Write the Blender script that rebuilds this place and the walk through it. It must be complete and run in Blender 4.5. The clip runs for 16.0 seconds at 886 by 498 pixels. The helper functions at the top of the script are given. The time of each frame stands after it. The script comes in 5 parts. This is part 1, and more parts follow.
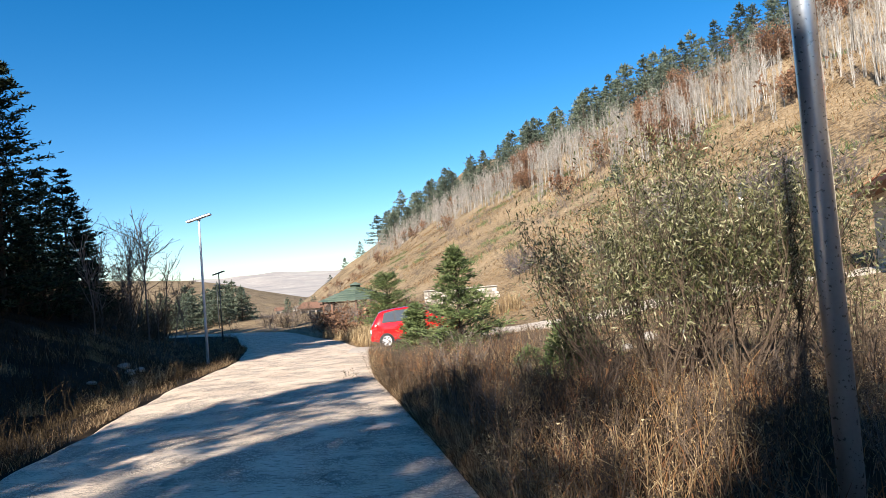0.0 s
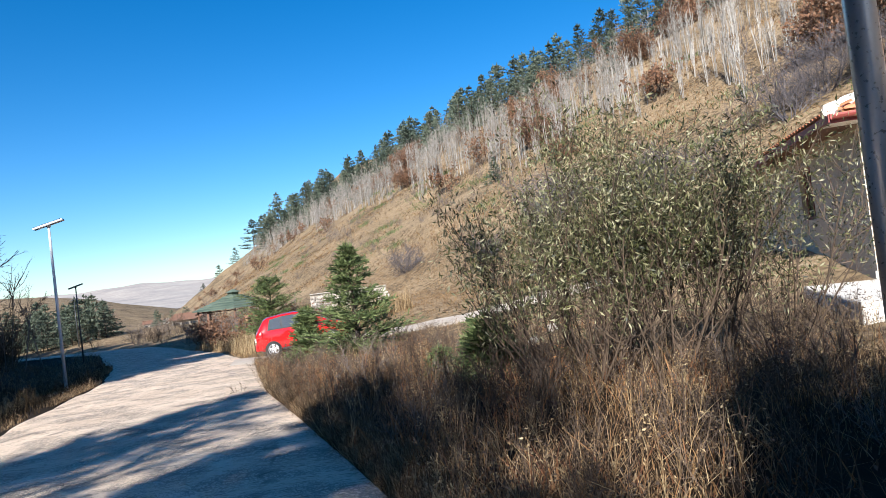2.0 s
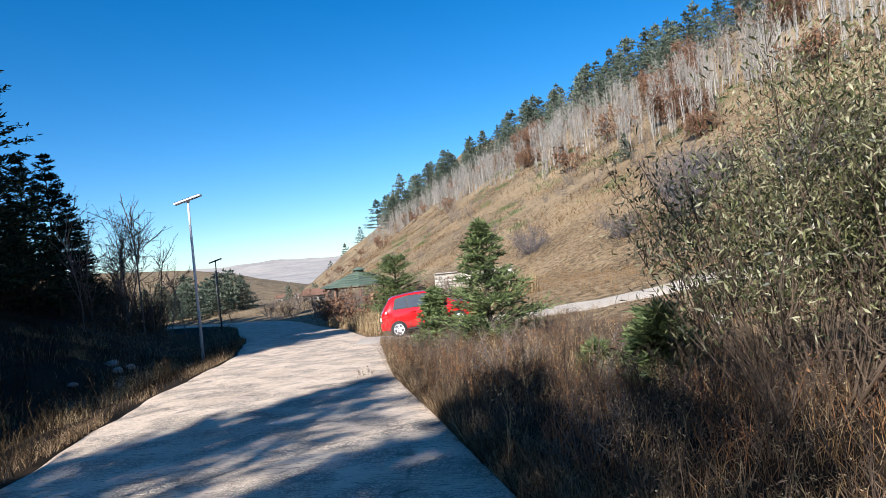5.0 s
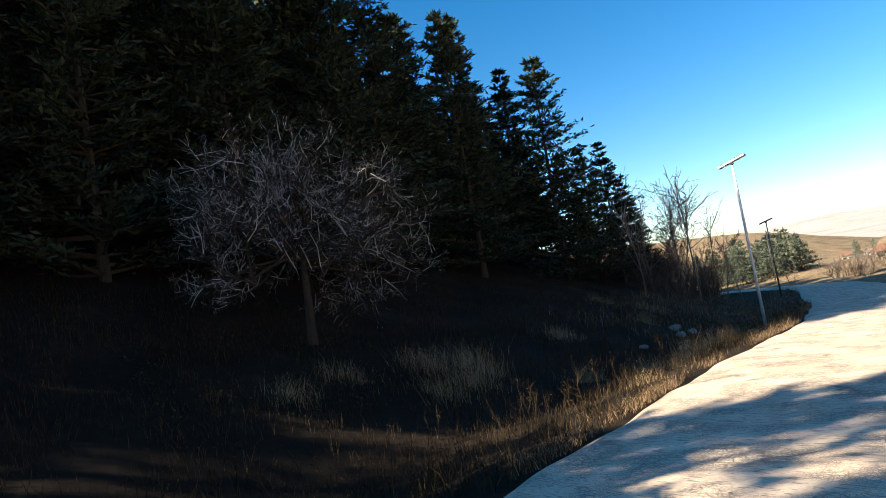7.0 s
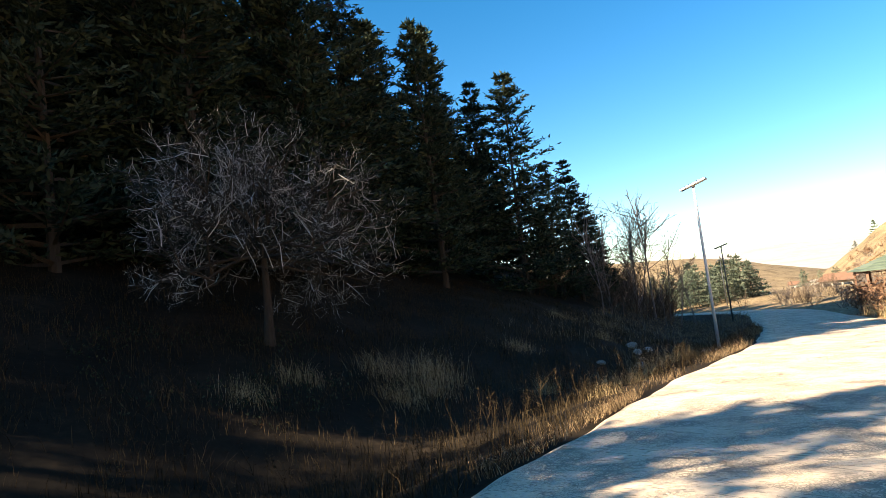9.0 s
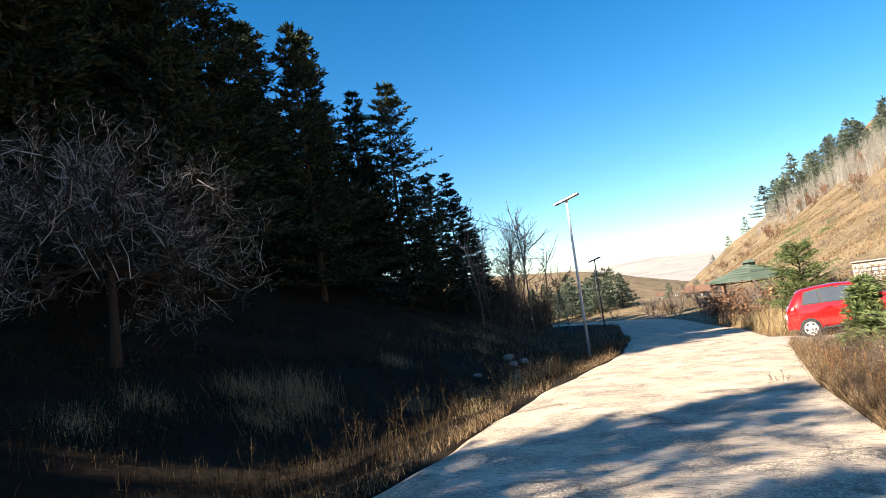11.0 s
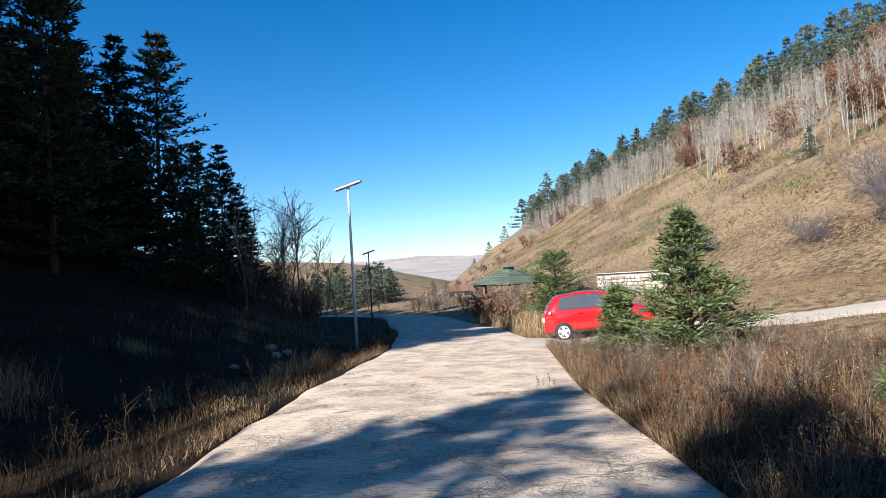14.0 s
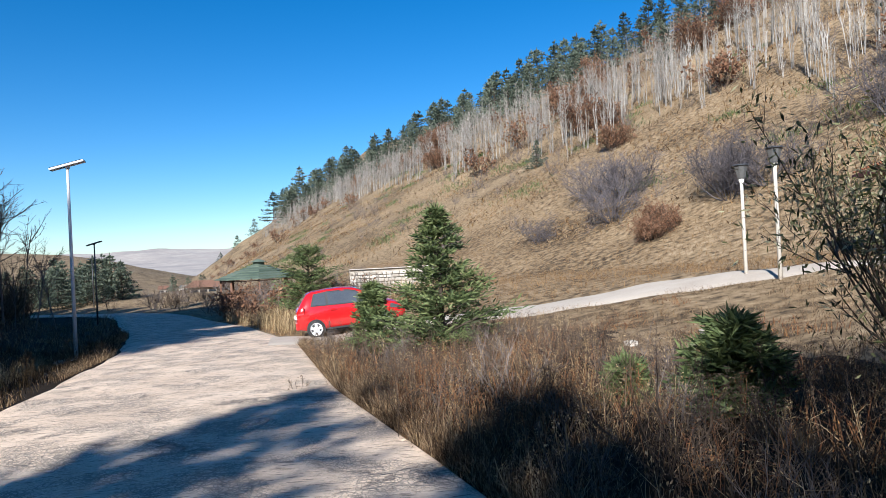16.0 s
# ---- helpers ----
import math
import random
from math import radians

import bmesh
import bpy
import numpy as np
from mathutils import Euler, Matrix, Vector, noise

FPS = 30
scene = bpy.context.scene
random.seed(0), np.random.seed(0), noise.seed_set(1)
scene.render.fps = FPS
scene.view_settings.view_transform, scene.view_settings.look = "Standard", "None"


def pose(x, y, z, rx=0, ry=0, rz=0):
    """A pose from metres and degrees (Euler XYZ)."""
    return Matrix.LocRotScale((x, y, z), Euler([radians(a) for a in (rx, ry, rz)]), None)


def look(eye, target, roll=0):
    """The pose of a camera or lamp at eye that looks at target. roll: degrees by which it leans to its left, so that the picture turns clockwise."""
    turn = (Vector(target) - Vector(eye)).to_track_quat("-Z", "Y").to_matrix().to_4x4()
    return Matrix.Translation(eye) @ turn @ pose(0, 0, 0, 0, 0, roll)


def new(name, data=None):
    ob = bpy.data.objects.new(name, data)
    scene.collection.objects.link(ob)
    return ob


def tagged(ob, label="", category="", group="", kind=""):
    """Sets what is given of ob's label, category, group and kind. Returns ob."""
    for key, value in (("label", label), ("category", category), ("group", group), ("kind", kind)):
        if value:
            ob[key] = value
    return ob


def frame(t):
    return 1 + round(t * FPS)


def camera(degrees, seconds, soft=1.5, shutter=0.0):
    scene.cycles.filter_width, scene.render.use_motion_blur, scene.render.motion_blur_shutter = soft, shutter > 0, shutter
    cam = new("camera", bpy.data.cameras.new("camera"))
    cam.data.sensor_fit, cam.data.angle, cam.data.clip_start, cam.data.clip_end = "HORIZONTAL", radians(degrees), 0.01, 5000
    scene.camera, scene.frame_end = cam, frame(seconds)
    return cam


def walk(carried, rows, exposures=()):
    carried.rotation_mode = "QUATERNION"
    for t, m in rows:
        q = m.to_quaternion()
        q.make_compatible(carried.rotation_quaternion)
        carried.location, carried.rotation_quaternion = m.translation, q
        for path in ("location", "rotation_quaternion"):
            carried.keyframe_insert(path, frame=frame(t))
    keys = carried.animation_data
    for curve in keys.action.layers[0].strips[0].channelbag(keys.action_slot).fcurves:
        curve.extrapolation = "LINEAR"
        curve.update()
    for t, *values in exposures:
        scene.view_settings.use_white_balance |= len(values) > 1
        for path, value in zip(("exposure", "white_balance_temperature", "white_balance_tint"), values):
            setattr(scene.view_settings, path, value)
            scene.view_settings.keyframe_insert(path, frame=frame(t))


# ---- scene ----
cam = camera(67.9, 16.0, soft=0.8)
PATH = [
    (0, (0.562, 0.34, 1.104), (0.457, 2.336, 1.187), -4.6),
    (0.5, (0.507, 0.615, 1.084), (0.527, 2.609, 1.248), -4.0),
    (1, (0.427, 0.822, 1.083), (0.548, 2.816, 1.185), -3.9),
    (1.5, (0.279, 1.068, 1.083), (0.602, 3.039, 1.188), -5.6),
    (2, (0.192, 1.295, 1.068), (0.448, 3.278, 1.116), -7.1),
    (2.5, (0.208, 1.568, 1.05), (0.227, 3.563, 1.186), -6.0),
    (3, (0.211, 1.767, 1.065), (0.461, 3.75, 1.131), -4.4),
    (3.2, (0.211, 1.887, 1.083), (0.609, 3.842, 1.23), -3.9),
    (5.3, (-0.267, 2.739, 1.059), (-0.627, 4.706, 1.092), -6.5),
    (5.5, (-0.363, 2.72, 1.061), (-0.918, 4.641, 1.116), -6.8),
    (6, (-0.516, 2.702, 1.042), (-1.511, 4.435, 1.123), -8.4),
    (6.5, (-0.473, 2.759, 1.058), (-1.81, 4.242, 1.16), -8.6),
    (7, (-0.301, 2.796, 1.101), (-1.787, 4.125, 1.256), -9.8),
    (7.5, (-0.497, 2.756, 1.017), (-1.949, 4.123, 1.17), -7.7),
    (8, (-0.475, 2.761, 1.008), (-1.948, 4.103, 1.175), -7.8),
    (8.5, (-0.476, 2.763, 0.984), (-1.95, 4.106, 1.141), -7.1),
    (9, (-0.474, 2.772, 0.991), (-1.874, 4.19, 1.164), -7.3),
    (9.5, (-0.496, 2.812, 0.999), (-1.825, 4.296, 1.169), -7.7),
    (10, (-0.463, 3.036, 0.98), (-1.661, 4.625, 1.178), -7.9),
    (10.2, (-0.451, 3.115, 0.958), (-1.562, 4.769, 1.126), -8.4),
    (12.3, (-0.95, 3.826, 1.016), (-2.142, 5.423, 1.184), -6.4),
    (12.5, (-1.018, 3.856, 0.984), (-2.087, 5.534, 1.185), -5.8),
    (13, (-1.176, 4.027, 0.986), (-1.848, 5.908, 1.082), -6.3),
    (13.5, (-1.189, 4.304, 0.968), (-1.796, 6.209, 1.051), -5.1),
    (14, (-1.163, 4.478, 0.947), (-1.694, 6.405, 1.016), -3.6),
    (14.5, (-1.201, 4.633, 0.956), (-1.426, 6.617, 1.072), -2.3),
    (15, (-1.294, 4.744, 0.958), (-1.279, 6.744, 0.993), -2.7),
    (15.5, (-1.337, 4.798, 0.951), (-1.197, 6.793, 0.949), -2.9),
    (16, (-1.284, 4.981, 0.958), (-1.078, 6.97, 0.97), -2.9),
]
walk(cam, [(t, look(e, g, r)) for t, e, g, r in PATH],
     exposures=[(0, 1.30, 6700, 10), (1.5, 1.18, 6350, 10), (3, 1.08, 5950, 10), (5.5, 1.05, 6150, 10), (6.2, 1.30, 6700, 10), (6.7, 1.55, 7300, 10), (7.4, 1.95, 8300, 10), (9, 2.10, 8700, 10), (9.5, 2.00, 8400, 10), (10.2, 1.75, 7600, 10), (12.5, 1.57, 7300, 10), (13.2, 1.27, 6650, 10), (14.5, 1.10, 6200, 10), (16, 0.95, 6000, 10)])

# ---- light ----
SUN_AZ, SUN_EL = 203.0, 30.0  # degrees clockwise from +y, and above the horizon
SUN_DIR = Vector((math.sin(radians(SUN_AZ)) * math.cos(radians(SUN_EL)),
                  math.cos(radians(SUN_AZ)) * math.cos(radians(SUN_EL)), math.sin(radians(SUN_EL))))
world = bpy.data.worlds.new("sky")
scene.world = world
world.use_nodes = True
sky = world.node_tree.nodes.new("ShaderNodeTexSky")
sky.sky_type, sky.sun_disc = "NISHITA", False
sky.sun_elevation, sky.sun_rotation = radians(SUN_EL), radians(SUN_AZ)
sky.altitude, sky.air_density, sky.dust_density, sky.ozone_density = 1200, 1.0, 0.65, 3.0
back = world.node_tree.nodes["Background"]
back.inputs["Strength"].default_value = 0.075
vivid = world.node_tree.nodes.new("ShaderNodeHueSaturation")
vivid.inputs["Saturation"].default_value = 1.39
world.node_tree.links.new(sky.outputs[0], vivid.inputs["Color"])
world.node_tree.links.new(vivid.outputs[0], back.inputs["Color"])
lamp = bpy.data.lights.new("sun", "SUN")
lamp.energy, lamp.angle, lamp.color = 5.0, radians(0.55), (1.0, 0.96, 0.89)
sun = new("sun", lamp)
sun.matrix_world = look(SUN_DIR * 60, (0, 0, 0))


# ---- materials ----
def mat(name, stops, scale=2.0, fine=30.0, rough=0.85, bump=0.3, depth=0.01, metal=0.0, rand=0.0, island=0.0,
        coat=0.0, through_light=0.0, stretch=(1, 1, 1), world_space=False, mix=0.45, spec=0.3, spread=0.25):
    """A two-scale noise material: stops are base colours from dark to light."""
    m = bpy.data.materials.new(name)
    m.use_nodes = True
    n, l = m.node_tree.nodes, m.node_tree.links
    b = n["Principled BSDF"]
    b.inputs["Metallic"].default_value, b.inputs["Specular IOR Level"].default_value = metal, spec
    b.inputs["Coat Weight"].default_value = coat
    if world_space:
        src = n.new("ShaderNodeNewGeometry").outputs["Position"]
    else:
        src = n.new("ShaderNodeTexCoord").outputs["Object"]
    sc = n.new("ShaderNodeMapping")
    sc.inputs["Scale"].default_value = stretch
    l.new(src, sc.inputs["Vector"])
    big, small = n.new("ShaderNodeTexNoise"), n.new("ShaderNodeTexNoise")
    big.inputs["Scale"].default_value, big.inputs["Detail"].default_value = scale, 5.0
    small.inputs["Scale"].default_value, small.inputs["Detail"].default_value = fine, 4.0
    l.new(sc.outputs[0], big.inputs["Vector"]), l.new(sc.outputs[0], small.inputs["Vector"])
    blend = n.new("ShaderNodeMath")
    blend.operation = "MULTIPLY_ADD"
    blend.inputs[1].default_value = mix
    l.new(small.outputs["Fac"], blend.inputs[0])
    part2 = n.new("ShaderNodeMath")
    part2.operation = "MULTIPLY"
    part2.inputs[1].default_value = 1 - mix
    l.new(big.outputs["Fac"], part2.inputs[0]), l.new(part2.outputs[0], blend.inputs[2])
    fac = blend.outputs[0]
    for amount, pick in ((rand, "o"), (island, "i")):
        if amount:
            src2 = n.new("ShaderNodeObjectInfo").outputs["Random"] if pick == "o" else n.new("ShaderNodeNewGeometry").outputs["Random Per Island"]
            a = n.new("ShaderNodeMath")
            a.operation = "MULTIPLY_ADD"
            a.inputs[1].default_value = amount
            off = n.new("ShaderNodeMath")
            off.operation = "SUBTRACT"
            off.inputs[1].default_value = amount * 0.5
            l.new(src2, a.inputs[0]), l.new(fac, off.inputs[0]), l.new(off.outputs[0], a.inputs[2])
            fac = a.outputs[0]
    ramp = n.new("ShaderNodeValToRGB")
    els = ramp.color_ramp.elements
    k = len(stops)
    for i, c in enumerate(stops):
        pos = 0.5 - spread + 2 * spread * i / max(1, k - 1)
        e = els[i] if i < 2 else els.new(pos)
        e.position, e.color = pos, (*c, 1)
    l.new(fac, ramp.inputs[0]), l.new(ramp.outputs[0], b.inputs["Base Color"])
    rr = n.new("ShaderNodeMapRange")
    rr.inputs["To Min"].default_value, rr.inputs["To Max"].default_value = max(0.02, rough - 0.1), min(1, rough + 0.1)
    l.new(small.outputs["Fac"], rr.inputs["Value"]), l.new(rr.outputs[0], b.inputs["Roughness"])
    if bump:
        bp = n.new("ShaderNodeBump")
        bp.inputs["Strength"].default_value, bp.inputs["Distance"].default_value = bump, depth
        l.new(blend.outputs[0], bp.inputs["Height"]), l.new(bp.outputs[0], b.inputs["Normal"])
    if through_light:
        tr = n.new("ShaderNodeBsdfTranslucent")
        l.new(ramp.outputs[0], tr.inputs["Color"])
        ms = n.new("ShaderNodeMixShader")
        ms.inputs[0].default_value = through_light
        l.new(b.outputs[0], ms.inputs[1]), l.new(tr.outputs[0], ms.inputs[2])
        l.new(ms.outputs[0], n["Material Output"].inputs["Surface"])
    return m


def plain(name, c, rough=0.5, metal=0.0, coat=0.0):
    return mat(name, [tuple(v * 0.9 for v in c), tuple(min(1, v * 1.08) for v in c)], 3, 60, rough, 0.05, 0.002, metal, coat=coat, spec=0.5)


M_GROUND = mat("dry_grass_ground", [(0.05, 0.036, 0.023), (0.115, 0.082, 0.05), (0.205, 0.145, 0.084), (0.265, 0.19, 0.113), (0.325, 0.248, 0.157)], 0.16, 3.2, 0.95, 0.45, 0.05, world_space=True, mix=0.66, spec=0.1, spread=0.14)
M_ROAD = mat("worn_concrete", [(0.54, 0.4, 0.285), (0.68, 0.525, 0.39), (0.78, 0.63, 0.485)], 0.9, 22, 0.9, 0.9, 0.02, world_space=True, spec=0.2, spread=0.2, mix=0.55)


def add_cracks(m, scale, width, colour, warp=0.5, scars=0.55, rough_at=(0.48, 0.58), dent=0.025):
    """Dark cracks and scars over a material, with a recess."""
    n, l = m.node_tree.nodes, m.node_tree.links
    b = n["Principled BSDF"]
    pos = n.new("ShaderNodeNewGeometry").outputs["Position"]
    nz = n.new("ShaderNodeTexNoise")
    nz.inputs["Scale"].default_value, nz.inputs["Detail"].default_value = 1.6, 6
    l.new(pos, nz.inputs["Vector"])
    mx = n.new("ShaderNodeMixRGB")
    mx.inputs[0].default_value = warp
    l.new(pos, mx.inputs[1]), l.new(nz.outputs["Color"], mx.inputs[2])
    vo = n.new("ShaderNodeTexVoronoi")
    vo.feature = "DISTANCE_TO_EDGE"
    vo.inputs["Scale"].default_value = scale
    l.new(mx.outputs[0], vo.inputs["Vector"])
    cr = n.new("ShaderNodeMapRange")
    cr.inputs["From Min"].default_value, cr.inputs["From Max"].default_value = width * 0.4, width
    cr.inputs["To Min"].default_value, cr.inputs["To Max"].default_value = 1, 0
    l.new(vo.outputs["Distance"], cr.inputs["Value"])
    broken = n.new("ShaderNodeMapRange")
    broken.inputs["From Min"].default_value, broken.inputs["From Max"].default_value = rough_at
    l.new(nz.outputs["Fac"], broken.inputs["Value"])
    fac = n.new("ShaderNodeMath")
    fac.operation = "MULTIPLY"
    l.new(cr.outputs[0], fac.inputs[0]), l.new(broken.outputs[0], fac.inputs[1])
    # short transverse scars left by the roller
    sm = n.new("ShaderNodeMapping")
    sm.inputs["Scale"].default_value = (4.2, 26.0, 1.0)
    sm.inputs["Rotation"].default_value = (0, 0, -0.25)
    l.new(pos, sm.inputs["Vector"])
    sn = n.new("ShaderNodeTexNoise")
    sn.inputs["Scale"].default_value, sn.inputs["Detail"].default_value = 1.5, 6
    sn.inputs["Distortion"].default_value = 0.6
    l.new(sm.outputs[0], sn.inputs["Vector"])
    sr = n.new("ShaderNodeMapRange")
    sr.inputs["From Min"].default_value, sr.inputs["From Max"].default_value = 0.57, 0.62
    sr.inputs["To Max"].default_value = scars
    l.new(sn.outputs["Fac"], sr.inputs["Value"])
    both = n.new("ShaderNodeMath")
    both.operation = "MAXIMUM"
    l.new(fac.outputs[0], both.inputs[0]), l.new(sr.outputs[0], both.inputs[1])
    col = n.new("ShaderNodeMixRGB")
    old = b.inputs["Base Color"].links[0].from_socket
    l.new(both.outputs[0], col.inputs[0]), l.new(old, col.inputs[1])
    col.inputs[2].default_value = (*colour, 1)
    l.new(col.outputs[0], b.inputs["Base Color"])
    bp = n.new("ShaderNodeBump")
    bp.invert = True
    bp.inputs["Strength"].default_value, bp.inputs["Distance"].default_value = 0.6, dent
    l.new(both.outputs[0], bp.inputs["Height"])
    l.new(b.inputs["Normal"].links[0].from_socket, bp.inputs["Normal"]), l.new(bp.outputs[0], b.inputs["Normal"])


add_cracks(M_ROAD, 0.55, 0.012, (0.19, 0.145, 0.115), scars=0.75)
# cobbled crackle of the worn wearing course, in patches
add_cracks(M_ROAD, 9.0, 0.1, (0.36, 0.295, 0.235), 0.12, 0.0, (0.5, 0.6), 0.012)
add_cracks(M_ROAD, 26.0, 0.12, (0.33, 0.27, 0.215), 0.05, 0.0, (0.42, 0.56), 0.006)
M_PATH = mat("pale_gravel", [(0.36, 0.3, 0.24), (0.55, 0.48, 0.4)], 0.9, 25, 0.95, 0.5, 0.02, world_space=True, spec=0.15)
M_NEEDLE = mat("spruce_needles", [(0.009, 0.014, 0.01), (0.025, 0.035, 0.02), (0.068, 0.083, 0.047)], 0.8, 7, 0.8, 0.0, rand=0.25, island=0.4, through_light=0.08, spec=0.08)
M_PINE = mat("pine_needles", [(0.035, 0.048, 0.038), (0.095, 0.118, 0.085), (0.18, 0.205, 0.145)], 0.8, 7, 0.75, 0.0, rand=0.35, island=0.4, through_light=0.12, spec=0.12)
M_NEEDLE_YOUNG = mat("young_pine_needles", [(0.035, 0.052, 0.02), (0.1, 0.135, 0.048), (0.2, 0.23, 0.09)], 1.5, 14, 0.65, 0.0, island=0.45, through_light=0.15)
M_BARK = mat("dark_bark", [(0.03, 0.023, 0.017), (0.085, 0.064, 0.047)], 2, 16, 0.95, 0.7, 0.02, stretch=(1, 1, 0.25), rand=0.15)
M_BIRCH = mat("pale_birch_bark", [(0.13, 0.115, 0.098), (0.28, 0.255, 0.222), (0.44, 0.415, 0.375)], 1.5, 9, 0.85, 0.3, 0.01, rand=0.3, island=0.3, stretch=(1, 1, 2.0))
M_TWIG = mat("grey_twigs", [(0.1, 0.08, 0.07), (0.19, 0.155, 0.135)], 2, 12, 0.9, 0.0, rand=0.4, island=0.2)
# the palest stop puts sun-struck twigs into the lichened bark colour
M_SUNLIT_LICHEN = mat("sunlit_lichen_bark", [(0.018, 0.016, 0.013), (0.032, 0.029, 0.025), (0.075, 0.068, 0.06), (0.56, 0.54, 0.5)], 2, 12, 0.9, 0.2, 0.01, island=0.95, spread=0.36)
M_BLADE = mat("dry_grass_blades", [(0.045, 0.028, 0.017), (0.11, 0.068, 0.038), (0.2, 0.13, 0.072), (0.36, 0.26, 0.16)], 0.5, 3, 0.85, 0.0, island=0.8, through_light=0.2, spec=0.1)
M_STRAW = mat("straw_blades", [(0.16, 0.1, 0.05), (0.34, 0.235, 0.12), (0.5, 0.38, 0.22)], 0.5, 3, 0.8, 0.0, island=0.7, through_light=0.25)
# bank copy of the dry blades, with the wood's shade put into its colour
M_SHADED_BLADE = mat("shaded_bank_grass", [(0.015, 0.011, 0.007), (0.036, 0.025, 0.0145), (0.095, 0.066, 0.036)], 0.4, 3, 0.9, 0.0, island=0.7, through_light=0.15, spec=0.05)
M_RUSSET = mat("russet_weeds", [(0.08, 0.035, 0.02), (0.2, 0.09, 0.04), (0.3, 0.16, 0.07)], 0.6, 4, 0.85, 0.0, island=0.6, through_light=0.2)
M_RUST_LEAF = mat("russet_leaves", [(0.1, 0.046, 0.026), (0.2, 0.1, 0.054), (0.29, 0.165, 0.1)], 0.9, 8, 0.8, 0.0, island=0.5, rand=0.3, through_light=0.2)
M_WILLOW = mat("willow_leaves", [(0.024, 0.028, 0.011), (0.075, 0.08, 0.028), (0.16, 0.155, 0.062), (0.36, 0.335, 0.2)], 0.9, 8, 0.5, 0.0, island=0.6, through_light=0.25, spec=0.4)
M_THICKET = mat("thicket_twigs", [(0.04, 0.035, 0.037), (0.095, 0.083, 0.087), (0.16, 0.142, 0.146)], 2, 12, 0.9, 0.0, rand=0.3, island=0.5)
M_GOLD = mat("golden_dead_grass", [(0.09, 0.045, 0.02), (0.23, 0.13, 0.055), (0.38, 0.24, 0.11)], 0.5, 3, 0.8, 0.0, island=0.7, through_light=0.25)
M_STEM = mat("brown_stems", [(0.045, 0.03, 0.022), (0.13, 0.09, 0.06)], 2, 14, 0.85, 0.0, island=0.4)
M_GALV = mat("galvanised_steel", [(0.4, 0.42, 0.45), (0.58, 0.6, 0.63)], 3, 50, 0.3, 0.1, 0.002, metal=0.65, spec=0.6)
M_LAMPGREY = plain("pale_grey_paint", (0.55, 0.56, 0.57), 0.45)
M_DARKMETAL = plain("dark_grey_metal", (0.06, 0.065, 0.07), 0.5, 0.4)
M_PANEL = plain("solar_cells", (0.015, 0.02, 0.04), 0.15)
M_RED = mat("red_car_paint", [(0.42, 0.008, 0.01), (0.5, 0.014, 0.014)], 3, 60, 0.2, 0.0, coat=1.0, spec=0.5)
M_RUBBER = plain("black_rubber", (0.02, 0.02, 0.022), 0.8)
M_ALLOY = plain("silver_alloy", (0.7, 0.7, 0.71), 0.4, 0.25)
M_TRIM = plain("black_plastic", (0.025, 0.025, 0.027), 0.5)
M_WALL = mat("cream_render", [(0.58, 0.49, 0.37), (0.68, 0.59, 0.46)], 0.8, 40, 0.9, 0.3, 0.004)
M_TILE = mat("terracotta_tile", [(0.28, 0.09, 0.045), (0.45, 0.17, 0.08), (0.55, 0.25, 0.13)], 2, 15, 0.8, 0.2, 0.006, rand=0.5)
M_OXIDE = plain("oxide_red_metal", (0.25, 0.05, 0.04), 0.5, 0.1)
M_WOOD = mat("weathered_wood", [(0.11, 0.055, 0.035), (0.22, 0.12, 0.08)], 2, 18, 0.85, 0.4, 0.006, rand=0.4, stretch=(4, 4, 0.5))
M_GREENROOF = mat("green_roof_shingles", [(0.05, 0.075, 0.055), (0.115, 0.145, 0.11)], 1, 10, 0.85, 0.3, 0.01, rand=0.4)
M_STONE = mat("pale_stone", [(0.22, 0.19, 0.16), (0.4, 0.36, 0.31)], 2, 18, 0.9, 0.5, 0.02, rand=0.6)
M_WALLSTONE = mat("pale_wall_stone", [(0.26, 0.225, 0.185), (0.4, 0.355, 0.3), (0.54, 0.485, 0.42)], 3, 18, 0.9, 0.5, 0.02, rand=0.6)
M_PLASTER = mat("pale_plaster", [(0.6, 0.55, 0.48), (0.75, 0.7, 0.62)], 0.9, 20, 0.9, 0.3, 0.005)
M_DARKGLASS = plain("dark_glass", (0.02, 0.025, 0.03), 0.08)
M_SMOKED = mat("smoked_lantern_glass", [(0.07, 0.07, 0.068), (0.13, 0.13, 0.125)], 4, 40, 0.25, 0.0, spec=0.5)
M_CARGLASS = mat("tinted_car_glass", [(0.05, 0.055, 0.06), (0.09, 0.095, 0.1)], 1.2, 30, 0.04, 0.0, coat=1.0, spec=1.0)
# forest floor colour, darkened further to hold the wood's shade
M_SHADED_LITTER = mat("shade_dark_litter", [(0.007, 0.005, 0.0035), (0.018, 0.0125, 0.008), (0.042, 0.028, 0.017)], 0.5, 5, 0.95, 0.6, 0.05, world_space=True, spec=0.1)
M_MORTAR = plain("white_mortar", (0.75, 0.72, 0.68), 0.9)
M_REDLAMP = plain("red_lens", (0.35, 0.01, 0.01), 0.15, coat=0.5)
M_FAR = mat("haze_glow_hills", [(0.17, 0.14, 0.115), (0.3, 0.245, 0.19), (0.42, 0.36, 0.28)], 0.004, 0.03, 1.0, 0.0, world_space=True, spec=0.0)


